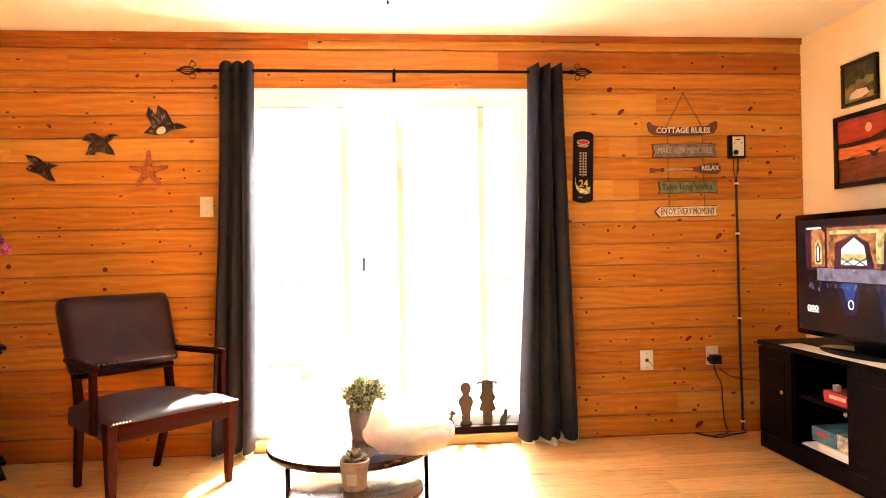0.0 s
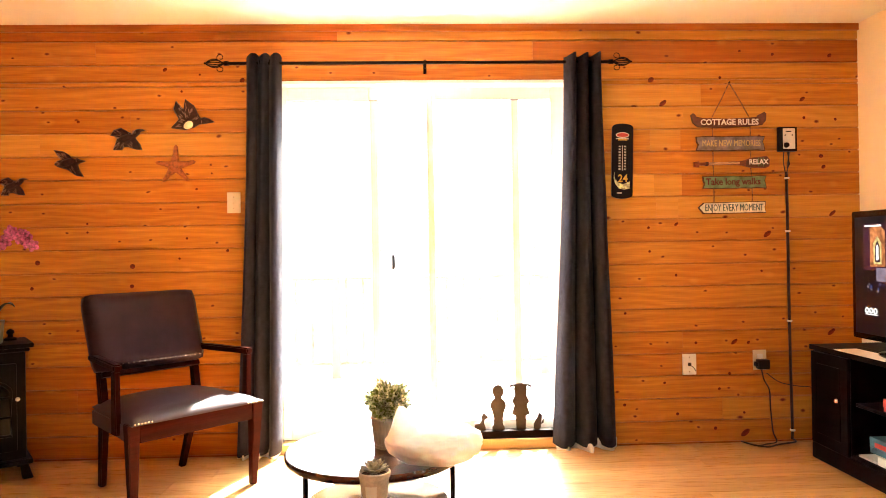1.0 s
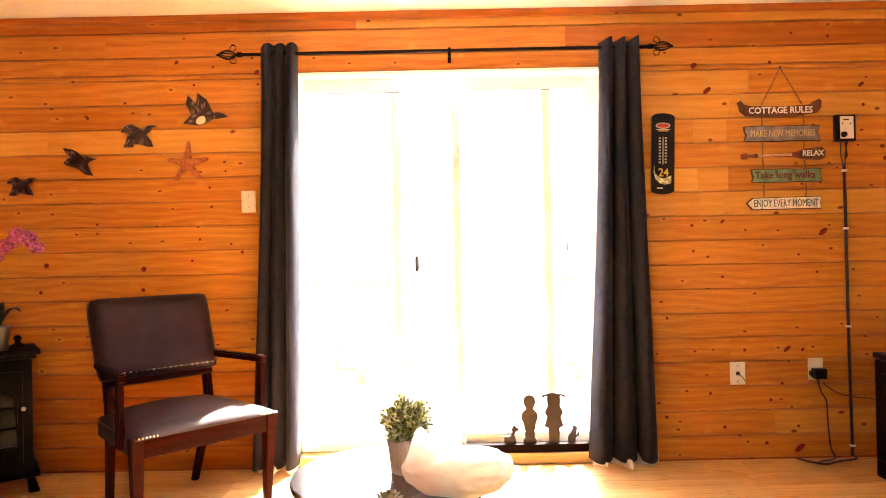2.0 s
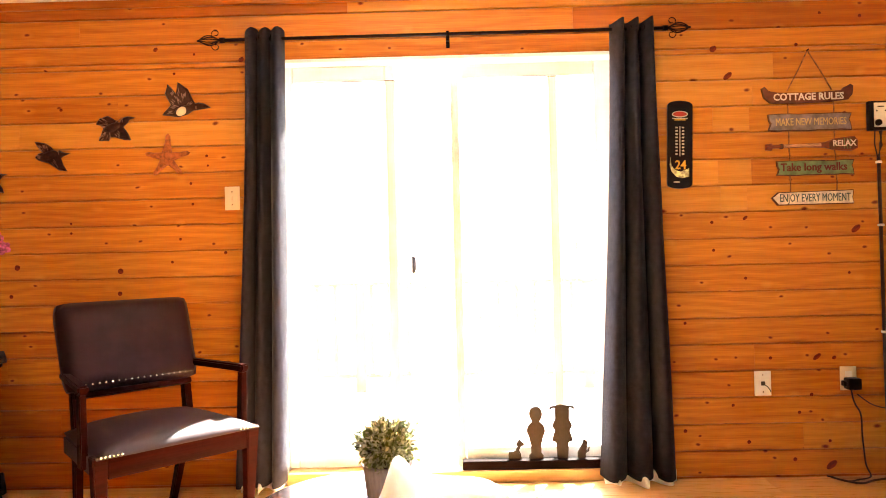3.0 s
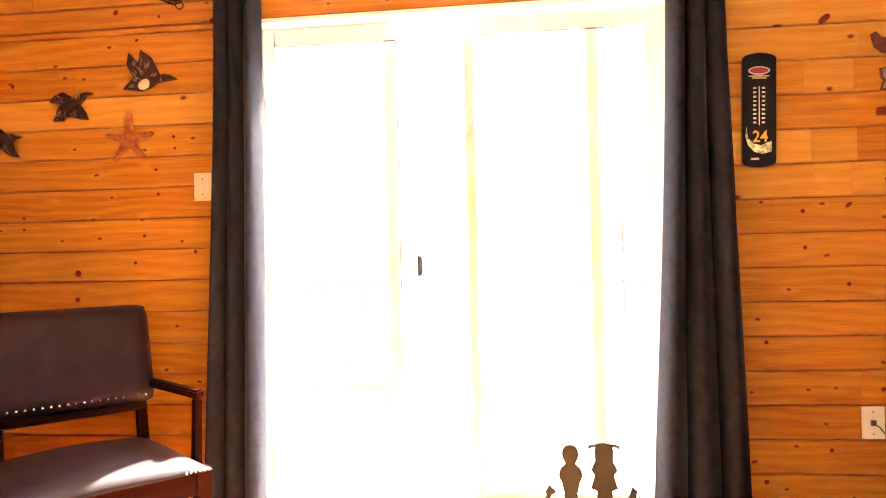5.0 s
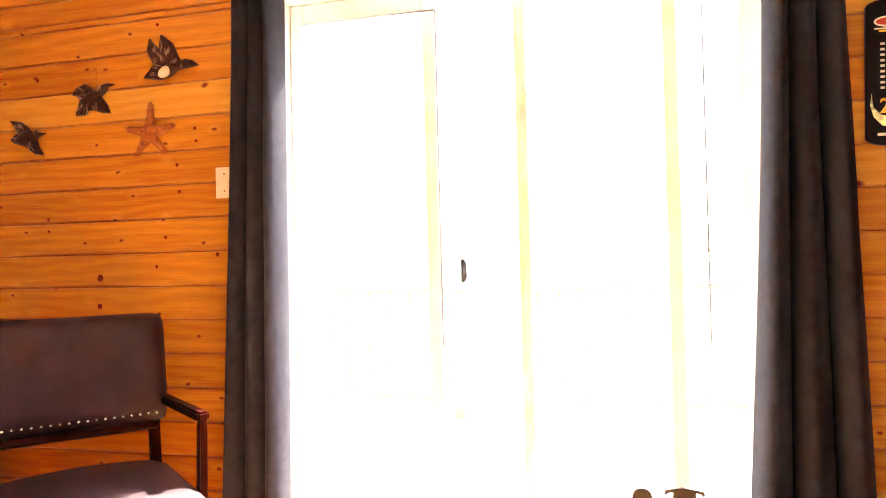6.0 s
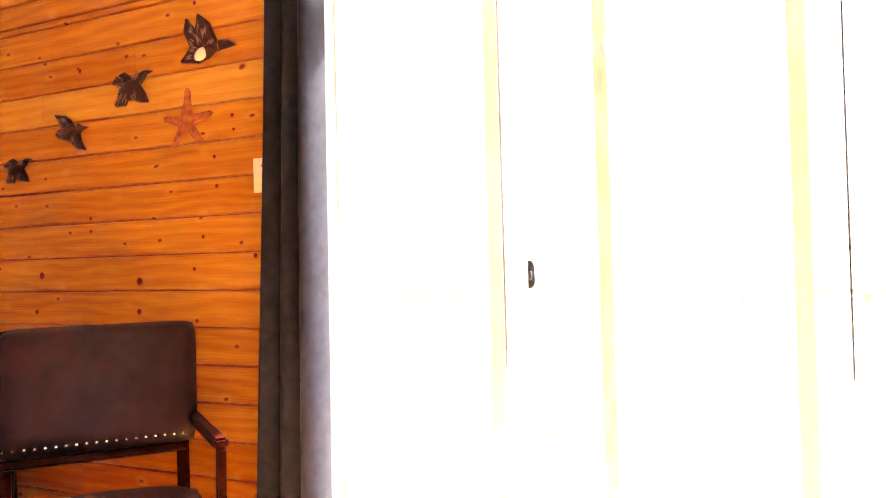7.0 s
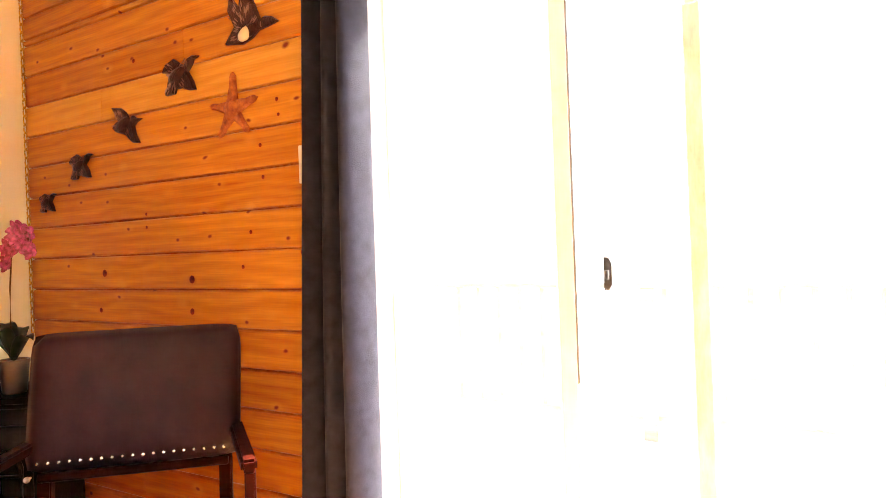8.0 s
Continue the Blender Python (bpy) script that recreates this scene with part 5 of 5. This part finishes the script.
REDBOX = mat("red_game_box", (0.50, 0.025, 0.02), 0.45, vary=0.15, scale=20)
BLUEBOX = mat("blue_game_box", (0.06, 0.22, 0.30), 0.45, vary=0.35, scale=16)
MIXBOX = mat("cream_print_box", (0.60, 0.48, 0.36), 0.5, vary=0.45, scale=28)
game_box("board_game_box", 3.535, 3.115, 0.3625, 0.24, 0.24, 0.058, REDBOX, "red board game box lying on the shelf", 0, PRINT)
game_box("board_game_box", 3.525, 3.20, 0.1475, 0.19, 0.22, 0.075, BLUEBOX, "blue board game box with a colourful side", 0, RED)
game_box("board_game_box", 3.525, 3.005, 0.1475, 0.085, 0.22, 0.078, MIXBOX, "cream patterned game box beside a blue one")
solo("book_stack", box(B(), 3.515, 3.76, 2.885, 3.13, 0.1055, 0.147, 0.003), PAPER, "thick white book under the game boxes", "book")
solo("booklet", box(B(), 3.515, 3.72, 3.14, 3.27, 0.1055, 0.116, 0.002), PAPER, "thin white booklet lying in the cabinet", "book")
solo("small_box", box(B(), 3.56, 3.59, 3.05, 3.08, 0.421, 0.452, 0.003), PAPER, "tiny white box on the red game box", "box")

# ---------------------------------------------------------------- chain in the corner, ceiling hook, deck rail
chain = thing("hanging_chain", pose(WX0 + 0.016, WY1 - 0.016, 0), "thin gold chain hanging down the room corner", "chain")
for k in range(44):
    z = 2.425 - 0.036 * k
    bm = B()
    tube(bm, [(0.007 * math.cos(a), 0, 0.021 * math.sin(a)) for a in np.linspace(0, 2 * math.pi, 12, endpoint=False)], 0.0032, 5, True)
    ob = part("link", bm, GOLD, chain)
    ob.matrix_local = pose(0, 0, z, 0, 0, 90 * (k % 2) + 20)
solo("ceiling_hook", ball(rod(B(), (1.393, 3.362, 2.4395), (1.393, 3.362, 2.430), 0.004), (1.393, 3.362, 2.427), 0.008), IRON, "small dark hook screwed into the ceiling", "hook")

rail = thing("deck_railing", pose(0, 6.6, 0), "brown stained timber railing along the deck edge", "railing")
part("top_rail", box(B(), -3.5, 6.5, -0.05, 0.05, 0.87, 0.905, 0.006), RAIL, rail)
part("bottom_rail", box(B(), -3.5, 6.5, -0.02, 0.02, 0.06, 0.10, 0.004), RAIL, rail)
for x in (-3.4, -1.4, 0.6, 2.6, 4.6, 6.4):
    part("post", box(B(), x - 0.045, x + 0.045, -0.045, 0.045, -0.06, 0.869, 0.004), RAIL, rail)
for k in range(60):
    x = -3.3 + 0.16 * k
    if min(abs(x - p) for p in (-3.4, -1.4, 0.6, 2.6, 4.6, 6.4)) > 0.07:
        part("baluster", box(B(), x - 0.018, x + 0.018, -0.018, 0.018, 0.101, 0.869), RAIL, rail)


# ---------------------------------------------------------------- wall boards
PLANK, SEAM = 0.1315, 0.126


def board_mesh(length, height, t=0.0125, v=0.0050):
    """A tongue-and-groove board with chamfered long edges; its face at y = -t."""
    q = 0.0013
    prof = [(0, q), (-t + 1.5 * v, q), (-t, q + v), (-t, height - q - v), (-t + 1.5 * v, height - q), (0, height - q)]
    g = 0.0004
    verts = [(x, y, z) for x in (g, length - g) for y, z in prof]
    n = len(prof)
    faces = [tuple(range(n)), tuple(reversed(range(n, 2 * n)))]
    faces += [(i, n + i, n + (i + 1) % n, (i + 1) % n) for i in range(n)]
    me = bpy.data.meshes.new("plank")
    me.from_pydata(verts, [], faces)
    bmw = B()
    bmw.from_mesh(me)
    bmesh.ops.recalc_face_normals(bmw, faces=bmw.faces)
    bmw.to_mesh(me)
    bmw.free()
    return me


rng = random.Random(11)
PALE_PATCHES = {13: (2.74, 2.92), 11: (2.76, 2.925), 10: (2.77, 2.90)}
JOINTS = {18: (0.933, -0.80), 17: (2.06, -0.425), 16: (-0.95, 3.1)}


def lay_row(k, z0, z1):
    spans = [(WX0, OX0 - 0.001), (OX1 + 0.001, WX1)] if z1 <= OZ + 0.03 else [(WX0, WX1)]
    for a, b in spans:
        cuts = [a]
        if k in JOINTS:
            cuts += sorted(j for j in JOINTS[k] if a < j < b)
        elif rng.random() < 0.25 and b - a < 3:
            cuts.append(a + (b - a) * rng.uniform(0.25, 0.75))
        patch = PALE_PATCHES.get(k)
        if patch and a < patch[0] < b:
            cuts = [a, patch[0], patch[1]]
        cuts.append(b)
        for p, q in zip(cuts, cuts[1:]):
            me = board_mesh(q - p, z1 - z0)
            roll = rng.random()
            pale = patch and p == patch[0]
            if k == 18:
                pale, roll = p > 0.5, 0.1
            elif k == 13 and q < 1:
                pale = True
            # lowest left rows all deep: the corner's shade put into the board colour
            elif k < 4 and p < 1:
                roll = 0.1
            # more pale boards right of the door: stronger light there put into their colour
            elif p > 2 and k < 16:
                roll = max(0.3, roll * 1.2)
            elif p < 1:
                roll = max(0.21, roll * 0.9)
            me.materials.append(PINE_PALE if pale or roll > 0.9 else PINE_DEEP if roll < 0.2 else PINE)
            ob = new("plank", me)
            ob.location = (p, WY1 + 0.0118, z0)
            ob.parent = wall_north


zs = [0.0] + [SEAM + PLANK * k for k in range(16)] + [2.221, 2.355, CZ]
for k, (z0, z1) in enumerate(zip(zs, zs[1:])):
    if k == 16:
        # the row that the opening cuts into
        lay_row(99, z0, OZ)
        for p, q, lo in ((WX0, 0.558, z0), (0.5585, 2.2815, OZ), (2.282, WX1, z0)):
            if lo == z0:
                lo = OZ + 0.0005
            me = board_mesh(q - p, z1 - lo)
            me.materials.append(PINE)
            ob = new("plank", me)
            ob.location = (p, WY1 + 0.0118, lo)
            ob.parent = wall_north
    else:
        lay_row(k, z0, z1)

# the large knots, each a flush oval plug in its board: place, size, stretch
KNOTS_LEFT = ((-0.763, 1.111, 2.0, 1), (-0.238, 1.083, 2.0, 1), (-0.796, 0.966, 1.4, 1), (-0.243, 0.970, 1.6, 1), (-0.041, 2.195, 1.4, 1.3), (0.392, 2.134, 1.6, 1.3),
              (0.051, 2.071, 1.0, 1), (-0.527, 1.903, 1.2, 1), (0.154, 2.166, 0.9, 1), (0.208, 1.653, 1.0, 1), (0.213, 1.604, 0.8, 1), (0.126, 1.516, 1.0, 1),
              (0.134, 1.412, 1.0, 1), (0.068, 1.237, 1.0, 1), (0.295, 1.164, 1.2, 1), (-0.485, 1.327, 0.9, 1), (-0.485, 1.278, 0.9, 1), (0.025, 1.123, 1.0, 1))
KNOTS_RIGHT = ((2.751, 2.122, 2.0, 1.3), (2.820, 1.986, 1.8, 2), (3.161, 2.133, 1.2, 1), (3.280, 2.288, 1.1, 1), (3.477, 2.268, 1.3, 1), (3.820, 2.260, 1.5, 1.3),
               (3.652, 2.004, 1.5, 1.8), (3.661, 1.894, 1.3, 1), (3.760, 1.668, 1.6, 1.2), (3.774, 1.604, 1.5, 1.3), (3.850, 1.883, 1.2, 1), (3.430, 1.213, 1.9, 2),
               (3.824, 1.330, 1.4, 2.4), (2.723, 1.259, 1.2, 1), (2.728, 1.121, 1.1, 1), (2.882, 0.979, 1.1, 1), (2.888, 1.278, 1.1, 1.8), (3.392, 0.996, 1.0, 1))
KNOTS_LOW = ((2.578, 0.762, 1.1, 1), (2.993, 0.582, 1.2, 1), (3.222, 0.584, 1.5, 2.2), (3.306, 0.578, 1.2, 1.3), (2.878, 0.169, 1.3, 1), (3.102, 0.080, 1.4, 1),
             (3.280, 0.050, 2.2, 2), (3.806, 0.630, 1.7, 2.2), (3.129, 0.311, 1.2, 1), (2.566, 0.229, 1.3, 1), (3.275, 0.168, 1.1, 1), (3.191, 0.399, 1.2, 1), (2.804, 0.352, 1.1, 1))
for x, z, r, e in KNOTS_LEFT + KNOTS_RIGHT + KNOTS_LOW:
    bm = B()
    lathe(bm, [(0.0075 * r, 0), (0.0075 * r, 0.0006), (0.006 * r, 0.001)], 14)
    ob = part("knot", bm, KNOT, wall_north)
    ob.matrix_world = pose(x, WY1, z, 90, -38 if e > 1.2 else 0, 0) @ Matrix.Diagonal((e, 1, 1, 1))

# ---------------------------------------------------------------- floor boards
rng = random.Random(5)
row, far = 0, B()
y = WY1 + T
plank_cache = {}
while y > WY0:
    y0 = max(y - 0.192, WY0)
    x = WX0 - rng.uniform(0, 1.2)
    while x < WX1:
        a, b = max(x, WX0), min(x + 1.28, WX1)
        x += 1.28
        if b - a < 0.02:
            continue
        aa, bb = (max(a, OX0 + 0.02), min(b, OX1 - 0.02)) if y > WY1 + 0.02 else (a, b)
        if bb - aa < 0.05 or y > WY1 + 0.02:
            continue
        if y > 1.2:
            key = round(bb - aa, 3)
            if key not in plank_cache:
                bm = B()
                box(bm, 0.0006, bb - aa - 0.0006, 0.0006, 0.1914, -0.0095, 0.0, 0.0006)
                plank_cache[key] = bpy.data.meshes.new("floor_plank")
                bm.to_mesh(plank_cache[key])
                bm.free()
                plank_cache[key].materials.append(OAK)
            ob = new("floor_plank", plank_cache[key])
            ob.location = (aa, y0, 0)
            ob.parent = floor
        else:
            box(far, aa + 0.0006, bb - 0.0006, y0 + 0.0006, y - 0.0006, -0.0095, 0.0)
    y = y0
rest = part("floor_planks", far, OAK, floor)
tagged(rest, kind="stuff")
